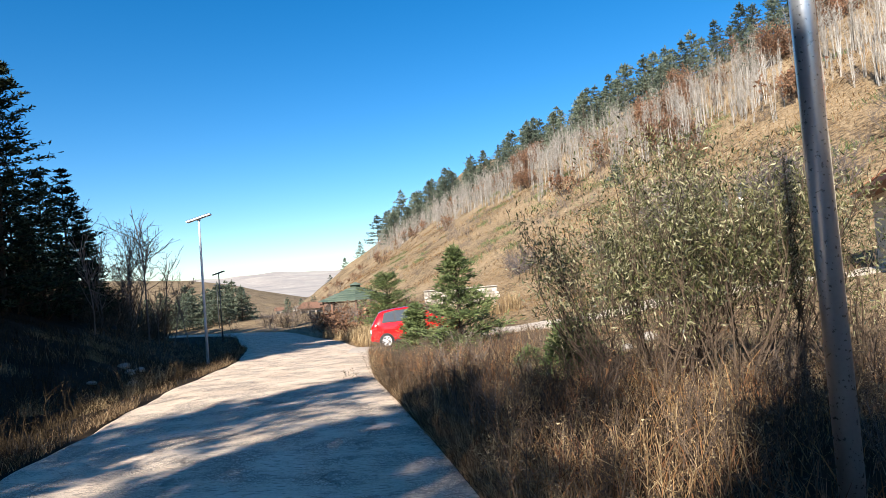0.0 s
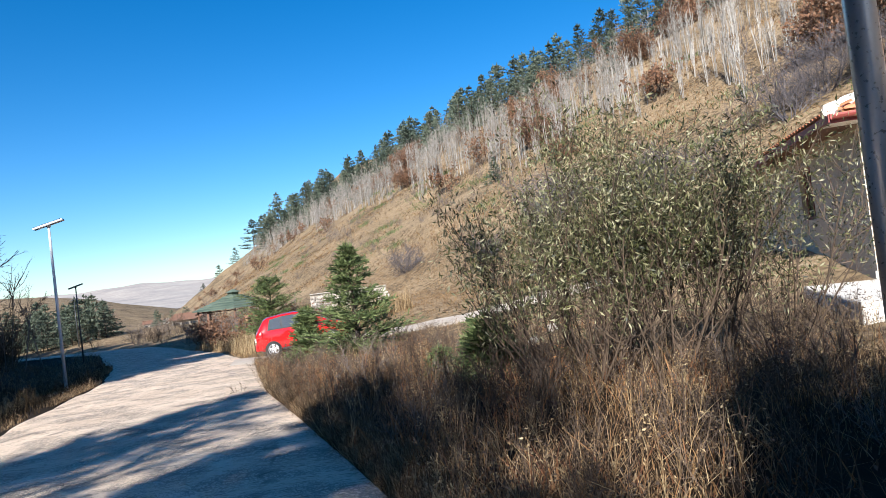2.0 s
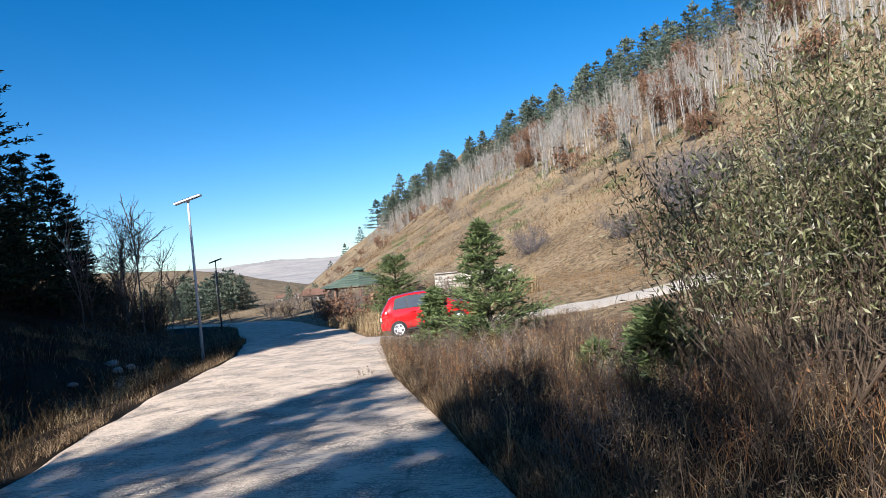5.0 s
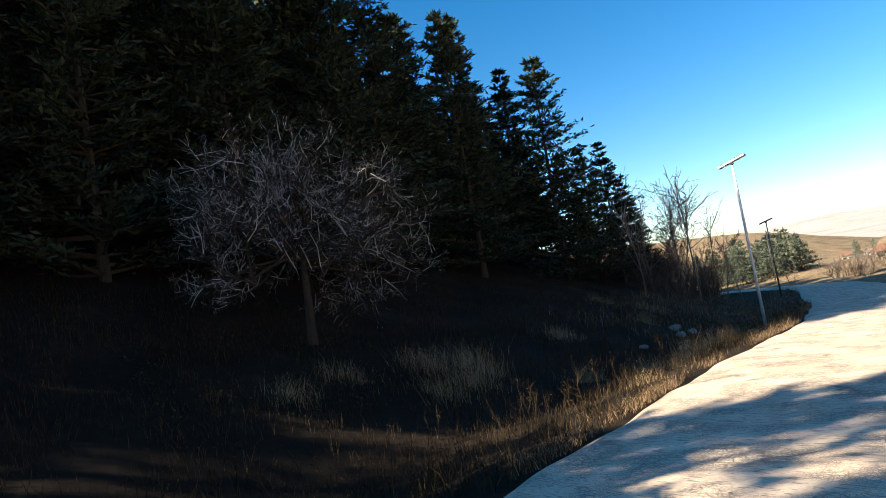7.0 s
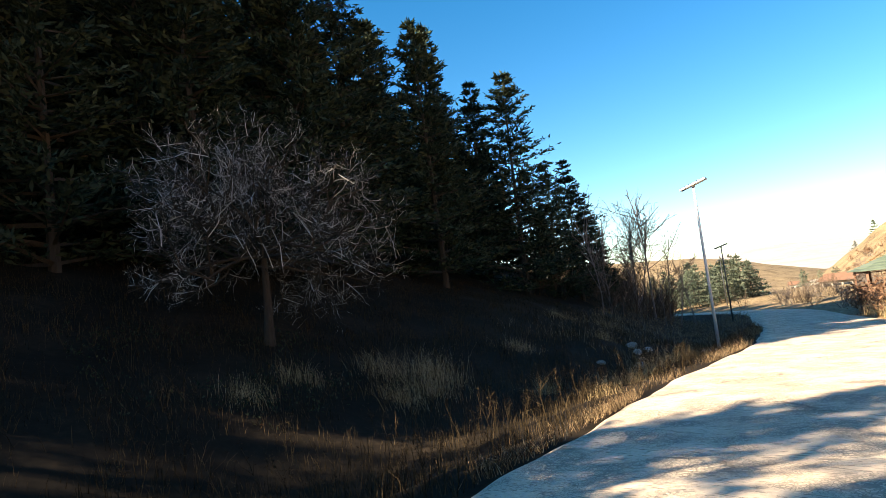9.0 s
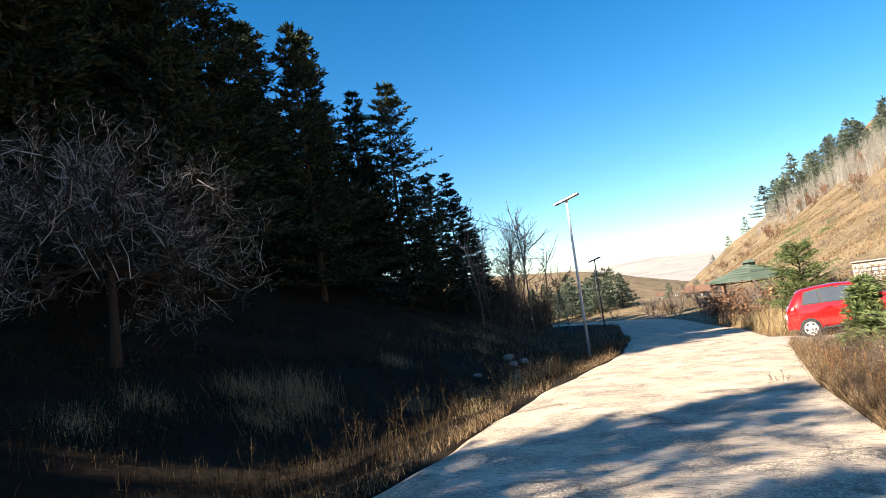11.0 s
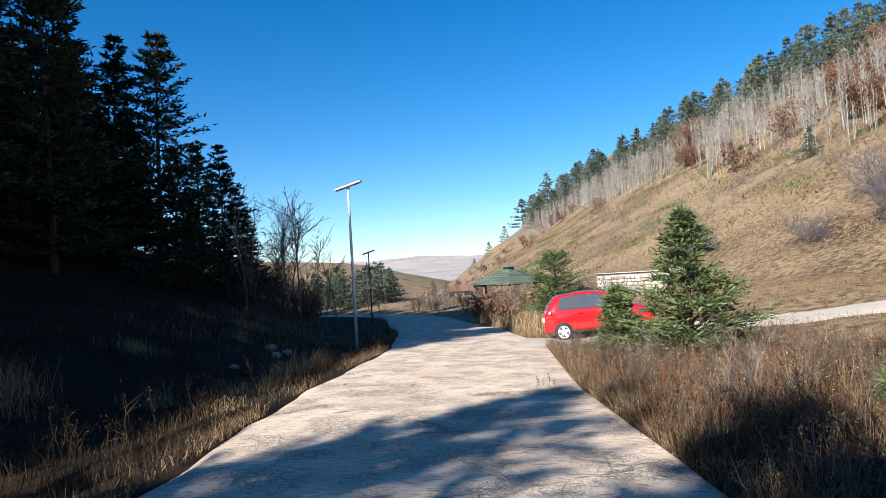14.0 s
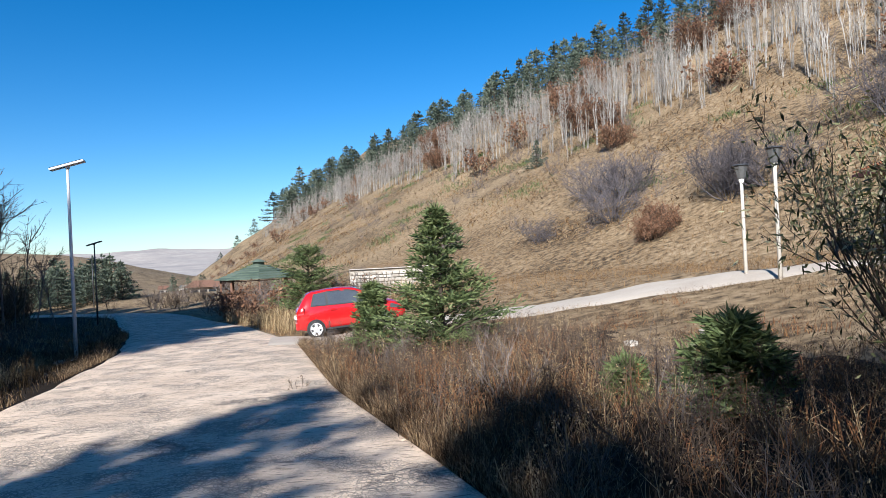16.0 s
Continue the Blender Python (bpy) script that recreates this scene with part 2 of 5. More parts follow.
# ---- mesh helpers ----
class Soup:
    """Vertices and faces of one mesh, gathered piece by piece."""

    def __init__(self):
        self.v, self.f = [], []

    def add(self, verts, faces):
        k = len(self.v)
        self.v.extend(tuple(p) for p in verts)
        self.f.extend(tuple(i + k for i in q) for q in faces)

    def tube(self, pts, radii, sides=6, cap=True):
        rings, k0 = len(pts), len(self.v)
        up = None
        for i, p in enumerate(pts):
            a, b = Vector(pts[max(0, i - 1)]), Vector(pts[min(rings - 1, i + 1)])
            d = (b - a).normalized()
            if up is None:
                up = d.orthogonal().normalized()
            up = (up - d * up.dot(d)).normalized()
            side = d.cross(up)
            for s in range(sides):
                an = 2 * math.pi * s / sides
                self.v.append(tuple(Vector(p) + (up * math.cos(an) + side * math.sin(an)) * radii[i]))
        for i in range(rings - 1):
            for s in range(sides):
                a, b = k0 + i * sides + s, k0 + i * sides + (s + 1) % sides
                self.f.append((a, b, b + sides, a + sides))
        if cap and sides > 3:
            self.f.append(tuple(k0 + s for s in reversed(range(sides))))
            self.f.append(tuple(k0 + (rings - 1) * sides + s for s in range(sides)))

    def spike(self, p, q, r):
        """A slim three-sided twig from p to q."""
        d = q - p
        s = np.cross(d, (0.3, 0.5, 0.81))
        s = s / (np.linalg.norm(s) + 1e-9) * r
        t = np.cross(d, s) / (np.linalg.norm(d) + 1e-9)
        self.add([p + s, p - s * 0.5 + t * 0.87, p - s * 0.5 - t * 0.87, q], [(0, 1, 3), (1, 2, 3), (2, 0, 3)])

    def box(self, x0, y0, z0, x1, y1, z1):
        self.add([(x, y, z) for z in (z0, z1) for y in (y0, y1) for x in (x0, x1)],
                 [(0, 2, 3, 1), (4, 5, 7, 6), (0, 1, 5, 4), (2, 6, 7, 3), (0, 4, 6, 2), (1, 3, 7, 5)])

    def quads(self, arr):
        """arr: n x 4 x 3 corners."""
        k, n = len(self.v), len(arr)
        self.v.extend(map(tuple, arr.reshape(-1, 3).tolist()))
        self.f.extend((k + 4 * i, k + 4 * i + 1, k + 4 * i + 2, k + 4 * i + 3) for i in range(n))

    def tris(self, arr):
        k, n = len(self.v), len(arr)
        self.v.extend(map(tuple, arr.reshape(-1, 3).tolist()))
        self.f.extend((k + 3 * i, k + 3 * i + 1, k + 3 * i + 2) for i in range(n))


def mesh_of(name, soup, material, smooth=False):
    me = bpy.data.meshes.new(name)
    me.from_pydata(soup.v, [], soup.f)
    me.materials.append(material)
    if smooth:
        me.polygons.foreach_set("use_smooth", [True] * len(me.polygons))
    me.update()
    return me


def part(name, soup, material, parent, label="", smooth=False, at=None):
    data = soup if isinstance(soup, bpy.types.Mesh) else mesh_of(name, soup, material, smooth)
    ob = new(name, data)
    ob.parent = parent
    if at is not None:
        ob.matrix_basis = at
    if label:
        ob["label"] = label
    return ob


def bevelled(x0, y0, z0, x1, y1, z1, r=0.01, segments=2):
    """A box with rounded edges, as a Soup."""
    bm = bmesh.new()
    bmesh.ops.create_cube(bm, size=1.0)
    for v in bm.verts:
        v.co = Vector((x0 + (v.co.x + 0.5) * (x1 - x0), y0 + (v.co.y + 0.5) * (y1 - y0), z0 + (v.co.z + 0.5) * (z1 - z0)))
    bmesh.ops.bevel(bm, geom=bm.edges[:], offset=r, segments=segments, affect="EDGES", profile=0.5)
    s = Soup()
    bm.verts.index_update()
    s.add([v.co for v in bm.verts], [[v.index for v in f.verts] for f in bm.faces])
    bm.free()
    return s


def root(name, label, category, m, group="", kind=""):
    ob = new(name)
    ob.matrix_basis = m
    ob.empty_display_size = 0.2
    return tagged(ob, label, category, group, kind)


# ---- the lie of the land ----
RY = np.array([-60, -30, -12, 0, 3, 7, 11, 15, 24, 33, 41, 52, 60, 68, 76, 90, 120, 160])
RX = np.array([9.0, 5.4, 1.9, -0.8, -1.45, -2.4, -3.4, -4.45, -6.1, -9.0, -12.4, -16.6, -20.3, -26.0, -34.0, -50, -88, -140])
_yy = np.linspace(-80, 180, 1041)
_k = np.hanning(15)
_cx = np.convolve(np.pad(np.interp(_yy, RY, RX), 7, mode="edge"), _k / _k.sum(), "valid")
HALF = 2.38


def road_x(y):
    return np.interp(y, _yy, _cx)


def road_z(y):
    y = np.asarray(y, float)
    return np.interp(y, [-200, -60, 0, 100, 400, 1000, 3000, 6000], [9, 2.2, -0.4, -4.4, -13, -20, -30, -30])


def fade(v, a, b):
    t = np.clip((v - a) / (b - a), 0, 1)
    return t * t * (3 - 2 * t)


def bumps(x, y):
    return (np.sin(x * 0.9 + 1.3 * np.sin(y * 0.31)) * np.sin(y * 0.8 + 0.7) * 0.06 + np.sin(x * 0.31 + y * 0.23) * 0.12
            + np.sin(x * 2.3 + y * 1.1) * np.sin(y * 1.9 - x * 0.6) * 0.03)


def hill_uv(x, y):
    return 0.9 * (x - 8) + 0.43 * (y - 40), -0.43 * (x - 8) + 0.9 * (y - 40)


def land(x, y):
    """Height of the ground at x, y (arrays or numbers)."""
    x, y = np.asarray(x, float), np.asarray(y, float)
    d = x - road_x(y)
    z = road_z(y)
    left, right = np.maximum(0, -d - HALF), np.maximum(0, d - HALF)
    pl = np.interp(left, [0, 1, 2.5, 4, 5, 6, 8, 10, 14, 17, 25, 45, 80, 200, 400], [0, -0.25, -0.6, -0.65, -0.3, 0.15, 0.9, 1.7, 3.2, 4.6, 8.0, 18, 30, 50, 60])
    pl = pl * (1 - 0.75 * fade(y, 45, 130)) * (1 - 0.8 * fade(y, 120, 300))
    pr = np.interp(right, [0, 1, 3, 6, 8, 10, 12, 20, 60], [0, 0.03, 0.2, 0.36, 0.55, 0.85, 1.2, 1.5, 1.8]) * (1 - fade(y, 60, 300))
    u, v = hill_uv(x, y)
    bend = fade(v, 80, 230)
    rise = np.interp(u - 22 * bend, [-5, 0, 5, 10, 20, 85, 110, 200], [0, 0.3, 1.8, 4.2, 9.5, 44, 50, 52])
    rise = rise * (1 - fade(v, 255, 345)) * np.interp(v, [-100, 60, 160], [1.08, 1.05, 1.0]) * (1 + 0.36 * bend)
    rough = np.minimum(1, np.maximum(left, right) / 1.5)
    wild = fade(u, 10, 40)
    far = np.interp(x / np.maximum(y, 1), [-1.2, -0.45, -0.40, -0.3, -0.22], [60, 30, 25, 10, 0]) * np.exp(-((y - 620) / 170) ** 2)
    return z + pl + pr + rise + bumps(x, y) * rough + wild * (1.2 * np.sin(x * 0.11 + y * 0.07) * np.sin(y * 0.13) + 0.35 * np.sin(x * 0.45) * np.sin(y * 0.5)) + far


def spaced(lo, hi, fine_lo, fine_hi, step, grow):
    out = list(np.arange(fine_lo, fine_hi, step))
    s, p = step, out[-1]
    while p < hi:
        s *= grow
        p += s
        out.append(p)
    s, p = step, fine_lo
    while p > lo:
        s *= grow
        p -= s
        out.insert(0, p)
    return np.array(out)


def grid_mesh(name, X, Y, Z, material):
    ny, nx = X.shape
    v = np.stack([X, Y, Z], -1).reshape(-1, 3)
    i = (np.arange(ny - 1)[:, None] * nx + np.arange(nx - 1)[None]).ravel()
    f = np.stack([i, i + 1, i + nx + 1, i + nx], 1)
    me = bpy.data.meshes.new(name)
    me.from_pydata(v.tolist(), [], f.tolist())
    me.materials.append(material)
    me.polygons.foreach_set("use_smooth", [True] * len(me.polygons))
    return new(name, me)


gx = spaced(-2500, 2500, -22, 16, 0.3, 1.06)
gy = spaced(-300, 4200, -3, 34, 0.3, 1.05)
GX, GY = np.meshgrid(gx, gy)
GZ = land(GX, GY)
GD = np.abs(GX - road_x(GY))
GZ = GZ - 0.07 * (GD < HALF + 0.3) * (GY < 150)
ground = tagged(grid_mesh("ground", GX, GY, GZ, M_GROUND), "dry tan grass and bare earth over a sloping valley", "ground", kind="structure")

# bank, ditch and verge faces take this floor colour with its shade put in
ground.data.materials.append(M_SHADED_LITTER)
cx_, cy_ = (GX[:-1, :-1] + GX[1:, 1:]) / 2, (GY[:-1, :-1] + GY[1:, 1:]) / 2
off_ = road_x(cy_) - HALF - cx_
dark_soil = (off_ < -2 * HALF - 0.1) & (off_ > -2 * HALF - 5.5 - np.sin(cy_ * 1.1) * 0.8) & (cy_ < 21) & (cy_ > -2)
shade_dark = dark_soil | (off_ > -0.3) & (cy_ < 75) & (off_ < 90)
ground.data.polygons.foreach_set("material_index", shade_dark.ravel().astype(int).tolist())

# far mountains, pale with distance: a faint blue glow stands in for haze
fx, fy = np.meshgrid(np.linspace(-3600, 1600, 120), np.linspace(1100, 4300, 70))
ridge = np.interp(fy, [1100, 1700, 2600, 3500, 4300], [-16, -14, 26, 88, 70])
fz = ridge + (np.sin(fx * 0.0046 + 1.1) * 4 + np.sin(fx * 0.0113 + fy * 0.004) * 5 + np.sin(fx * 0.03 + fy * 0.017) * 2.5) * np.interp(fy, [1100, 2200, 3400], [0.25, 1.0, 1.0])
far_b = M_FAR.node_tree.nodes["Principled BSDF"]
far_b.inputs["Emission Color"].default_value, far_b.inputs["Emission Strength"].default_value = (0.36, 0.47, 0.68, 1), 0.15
tagged(grid_mesh("backdrop", fx, fy, fz, M_FAR), "blue and ochre mountains across the valley, hazed by a faint glow", "mountains", kind="structure")

# the road, cambered a little, with ragged edges
ry = np.concatenate([np.arange(-30, 40, 0.25), np.arange(40, 150, 1.0)])
rw = np.linspace(-1, 1, 25)
RYY, RW = np.meshgrid(ry, rw, indexing="ij")
edge = HALF + 0.02 + (RW < 0) * (0.035 * np.sin(RYY * 1.7) + 0.02 * np.sin(RYY * 4.1 + 1))
RXX = road_x(RYY) + RW * edge
RZZ = road_z(RYY) + 0.03 * (1 - RW ** 2) + 0.008 * np.sin(RXX * 3 + RYY * 2.2) - 0.07 * (RW < -0.99)
road = tagged(grid_mesh("road", RXX, RYY, RZZ, M_ROAD), "pale worn concrete road with cracks", "road", kind="structure")

kerb = root("kerb", "thin worn concrete edging along the road", "kerb", Matrix(), kind="structure")
KERB_ME = mesh_of("kerb_stone", bevelled(-0.04, -0.497, -0.2, 0.04, 0.497, 0.0, 0.012), M_ROAD)
for i in range(26):
    y_ = 1.0 + i * 1.0
    dx = float(road_x(y_ + 0.5) - road_x(y_ - 0.5))
    part("kerb_stone", KERB_ME, None, kerb, at=pose(float(road_x(y_)) + HALF + 0.055, y_, float(road_z(y_)) - 0.004 + 0.003 * math.sin(i * 2.1), math.degrees(math.atan(-0.04)), 0, math.degrees(-math.atan(dx))))

# the pale track that climbs from the road past the young spruces to the house
TRACK = [(-4.6, 24.6, 1.6), (-2.2, 24.9, 1.5), (0.5, 25.0, 1.4), (3.4, 24.4, 1.3), (6.2, 22.9, 1.2), (8.6, 21.2, 1.2), (11.5, 19.8, 1.2), (15, 21.5, 1.2)]


def strip(name, pts, lift, material):
    P = np.array(pts, float)
    s = np.linspace(0, len(P) - 1, (len(P) - 1) * 10 + 1)
    cx, cy, w = (np.interp(s, np.arange(len(P)), P[:, i]) for i in range(3))
    k = np.hanning(9)
    cx, cy = (np.convolve(np.pad(c, 4, mode="edge"), k / k.sum(), "valid") for c in (cx, cy))
    tx, ty = np.gradient(cx), np.gradient(cy)
    ln = np.hypot(tx, ty)
    a = np.linspace(-1, 1, 9)
    wob = w * (1 + 0.08 * np.sin(s * 5))
    X = cx[:, None] - (ty / ln * wob)[:, None] * a
    Y = cy[:, None] + (tx / ln * wob)[:, None] * a
    Z = land(X, Y) + lift - 0.1 * (np.abs(a) > 0.95)
    return grid_mesh(name, X, Y, Z, material)


tagged(strip("path", TRACK, 0.05, M_PATH), "pale gravel track climbing to the house", "track", kind="structure")

RNG = np.random.default_rng(5)


# ---- plants ----
def sprays(p, d, length, width, rng):
    """Flat needle sprays at points p, pointing along d: n x 4 x 3."""
    n = len(p)
    d = d / np.linalg.norm(d, axis=1, keepdims=True)
    r = rng.normal(size=(n, 3))
    s = np.cross(d, r)
    s /= np.linalg.norm(s, axis=1, keepdims=True)
    L, W = (length * rng.uniform(0.6, 1.4, n))[:, None], (width * rng.uniform(0.6, 1.4, n))[:, None]
    return np.stack([p - s * W * 0.35, p + d * L * 0.55 - s * W * 0.5, p + d * L, p + d * L * 0.5 + s * W * 0.5], 1)


def conifer(h, spread, rng, whorls=22, per=6, along=6, tuft=3, bare=0.12, length=0.5, width=0.16, droop=-0.15, power=0.8, gap=0.15):
    """Trunk and crown of a spruce or pine, base at the origin: two Soups."""
    trunk, crown, P, Dn = Soup(), Soup(), [], []
    bend = rng.normal(0, 0.012 * h, 2)
    axis = lambda f: np.array([bend[0] * f * f, bend[1] * f * f, h * f])
    r0 = 0.012 * h + 0.03
    trunk.tube([axis(f) for f in np.linspace(-0.02, 1, 9)], list(np.linspace(r0, 0.012, 9)), 7)
    for k in range(whorls):
        f = bare + (1 - bare) * (k + rng.uniform(-0.3, 0.3)) / whorls
        f = min(max(f, bare * 0.6), 0.985)
        reach = spread * (1 - (f - bare) / (1 - bare)) ** power * rng.uniform(0.75, 1.15) + 0.03 * h * (1 - f)
        a0 = rng.uniform(0, 6.28)
        for j in range(per):
            if rng.random() < gap:
                continue
            an = a0 + j * 6.283 / per + rng.uniform(-0.35, 0.35)
            R = reach * rng.uniform(0.6, 1.12)
            out = np.array([math.cos(an), math.sin(an), 0.0])
            lift = rng.uniform(-0.12, 0.15) + droop * (1 - f) + 0.5 * f * f
            tip = axis(f) + out * R + np.array([0, 0, lift * R])
            trunk.tube([axis(f), tip], [max(0.008, 0.02 * R), 0.004], 3, False)
            m = max(2, int(along * (0.4 + 0.6 * R / spread)))
            for i in range(m):
                q = 0.22 + 0.78 * (i + rng.uniform(0, 0.8)) / m
                c = axis(f) * (1 - q) + tip * q
                for _ in range(tuft):
                    P.append(c + rng.normal(0, 0.06 * R + 0.02, 3) * (1, 1, 0.45))
                    dd = out * rng.uniform(0.2, 1.0) + rng.normal(0, 0.55, 3)
                    dd[2] = dd[2] * 0.5 + 0.25
                    Dn.append(dd)
    for _ in range(10):
        P.append(axis(rng.uniform(0.93, 0.99)))
        Dn.append(np.array([rng.normal(0, 0.3), rng.normal(0, 0.3), 1.0]))
    crown.quads(sprays(np.array(P), np.array(Dn), length, width, rng))
    return trunk, crown


def branching(rng, h, stems, lean, levels, r0, kids=4, ratio=0.55, wiggle=0.25, upward=0.3, sides=4, fork=(0.25, 0.95)):
    """A leafless tree or shrub: (thick wood, twigs) as two Soups, and the twig tips."""
    wood, twigs, tips = Soup(), Soup(), []

    many = kids if isinstance(kids, tuple) else (kids,) * levels

    def grow(p, d, length, r, level):
        if level == levels and level > 0:
            dd = d + rng.normal(0, wiggle, 3)
            dd = dd / np.linalg.norm(dd)
            twigs.spike(p, p + dd * length, r)
            tips.append((p + dd * length, dd))
            return
        pts, q, dd = [p], p, d
        n = 4 if level < 2 else 2
        for i in range(n):
            dd = dd + rng.normal(0, wiggle, 3) + np.array([0, 0, upward * 0.3])
            dd = dd / np.linalg.norm(dd)
            q = q + dd * length / n
            pts.append(q)
        (wood if level < 2 else twigs).tube(pts, list(np.linspace(r, r * 0.4, n + 1)), sides if level == 0 else 3, False)
        for j in range(many[level]):
            t = rng.uniform(*fork)
            i = min(n - 1, int(t * n))
            a, b = pts[i], pts[i + 1]
            base = a + (b - a) * (t * n - i)
            nd = dd + rng.normal(0, 0.75, 3)
            nd = nd / np.linalg.norm(nd) + np.array([0, 0, upward])
            grow(base, nd / np.linalg.norm(nd), length * ratio * rng.uniform(0.7, 1.25), max(0.003, r * 0.5), level + 1)

    turn0 = rng.uniform(0, 6.28)
    for s in range(stems):
        an = turn0 + 2.4 * s + rng.uniform(-0.3, 0.3)
        d = np.array([math.cos(an) * lean, math.sin(an) * lean, 1.0]) * 1.0
        grow(np.array([math.cos(an) * 0.04 * stems ** 0.5, math.sin(an) * 0.04 * stems ** 0.5, -0.08]), d / np.linalg.norm(d), h * rng.uniform(0.75, 1.05), r0, 0)
    return wood, twigs, tips


def leaves_at(tips, rng, per, size, spread, slim=0.3):
    P, Dn = [], []
    for p, d in tips:
        for _ in range(per):
            P.append(p - d * rng.uniform(0, spread) + rng.normal(0, spread * 0.25, 3))
            Dn.append(d * 0.7 + rng.normal(0, 0.6, 3))
    s = Soup()
    s.quads(sprays(np.array(P), np.array(Dn), size, size * slim, rng))
    return s


def blades(x, y, rng, height, width, lean=0.35):
    """Bent dry blades standing at x, y: as n x 3 triangles in two steps."""
    n = len(x)
    b = np.stack([x, y, land(x, y) - 0.03], 1)
    h = height * rng.uniform(0.45, 1.25, n)
    an = rng.uniform(0, 6.283, n)
    side = np.stack([np.cos(an), np.sin(an), 0 * an], 1) * (width * rng.uniform(0.6, 1.3, n))[:, None]
    t = rng.normal(0, lean, (n, 2)) * h[:, None]
    mid = b + np.stack([t[:, 0] * 0.35, t[:, 1] * 0.35, h * 0.6], 1)
    top = b + np.stack([t[:, 0], t[:, 1], h], 1)
    return np.concatenate([np.stack([b - side, b + side, mid + side * 0.6], 1), np.stack([b - side, mid + side * 0.6, mid - side * 0.6], 1),
                           np.stack([mid - side * 0.6, mid + side * 0.6, top], 1)])


def stuff(name, arr, material, label, category):
    s = Soup()
    s.tris(arr)
    return tagged(new(name, mesh_of(name, s, material)), label, category, kind="stuff")


def tree_at(name, parts_, x, y, label, category, group, rz=0.0, s=1.0, sink=0.1, sz=1.0):
    m = Matrix.Translation((x, y, float(land(x, y)) - sink)) @ Matrix.Rotation(rz, 4, "Z")
    r = root(name, label, category, m, group)
    r.scale = (s, s, s * sz)
    for nm, me in parts_:
        ob = part(nm, me, None, r)
        if nm in ("crown", "branchwork", "foliage"):
            ob["kind"] = "stuff"
    return r


def variants(n, make):
    return [make(i) for i in range(n)]


def conifer_meshes(seed, needle, **kw):
    rng = np.random.default_rng(seed)
    t, c = conifer(rng=rng, **kw)
    return [("trunk", mesh_of("trunk", t, M_BARK)), ("crown", mesh_of("crown", c, needle))]


SPRUCES = variants(4, lambda i: conifer_meshes(20 + i, M_NEEDLE, h=15.0, spread=4.3 - 0.4 * (i % 3), whorls=27, per=7, along=10, tuft=12, bare=0.03 + 0.02 * i, length=0.34, width=0.1, droop=0.12, gap=0.27, power=0.7))
SPRUCES_FAR = variants(3, lambda i: conifer_meshes(30 + i, M_NEEDLE, h=15.0, spread=3.1, whorls=26, per=6, along=6, tuft=3, bare=0.12, length=0.8, width=0.3, gap=0.15))
SPRUCES_OPEN = variants(2, lambda i: conifer_meshes(35 + i, M_NEEDLE, h=15.0, spread=3.9, whorls=17, per=5, along=9, tuft=5, bare=0.2, length=0.5, width=0.12, droop=-0.05, gap=0.3))
PINES = variants(5, lambda i: conifer_meshes(40 + i, M_PINE, h=9.0, spread=3.7 + 0.5 * (i % 3), whorls=13, per=6, along=7, tuft=7, bare=0.05 + 0.05 * (i % 2), length=0.55, width=0.17, power=0.75 + 0.12 * (i % 3), droop=0.0, gap=0.3))

# the dark wood on the bank beside the road
rng = np.random.default_rng(11)
# x, y and the height of the tip
WOOD_EDGE = [(-25.0, 34.4, 15.1), (-26.4, 42.3, 10.9), (-28.0, 30.8, 18.5), (-34.8, 32.5, 22.2), (-30.5, 28.0, 20.0), (-28.8, 35.6, 15.5), (-24.0, 26.5, 15.5), (-24.5, 21.5, 17.5),
             (-23.0, 16.5, 18.5), (-22.5, 11.5, 19.0), (-22.0, 6.5, 19.0), (-21.5, 1.5, 18.5), (-25.5, 38.5, 10.0), (-27.5, 45.5, 8.0), (-28.5, 48.5, 6.5)]
spots = [(x, y, t - float(land(x, y))) for x, y, t in WOOD_EDGE]
for _ in range(900):
    x, y = rng.uniform(-62, -19), rng.uniform(-30, 62)
    edge_x = np.interp(y, [-30, 0, 15, 30, 45, 62], [-24, -24, -26, -30, -32, -38])
    if x > edge_x or len(spots) > 150:
        continue
    if min((x - a) ** 2 + (y - b) ** 2 for a, b, _ in spots) > 3.3 ** 2:
        spots.append((x, y, rng.uniform(11, 17) * np.interp(y, [25, 62], [1, 0.45])))
# the trees behind the walker that throw their shade over the road
BEHIND = [(-12.4, -9.8, 13.2), (-16.0, -8.0, 8.5), (-8.4, -13.5, 14.6), (-5.8, -16.2, 14.2), (-2.8, -14.5, 12.5), (-6.9, -11.6, 13.0), (-8.3, -10.6, 11.0), (-13.2, -7.8, 7.2), (-20.4, -3.5, 10.5), (-19.6, -8.5, 11.0), (-18.0, -13.0, 11.5), (-22.9, -1.5, 13.0), (-23.5, -7.0, 14.0), (-15.0, -16.0, 13.0),
          (-16.8, -2.5, 9.0), (-14.4, -7.5, 8.0), (-19.0, 0.0, 9.5), (-13.9, -10.5, 9.0), (-10.6, -14.5, 14.0), (-9.4, -6.0, 11.3), (-8.0, -7.9, 10.4)]
FIRST_BEHIND = len(spots)
spots += BEHIND
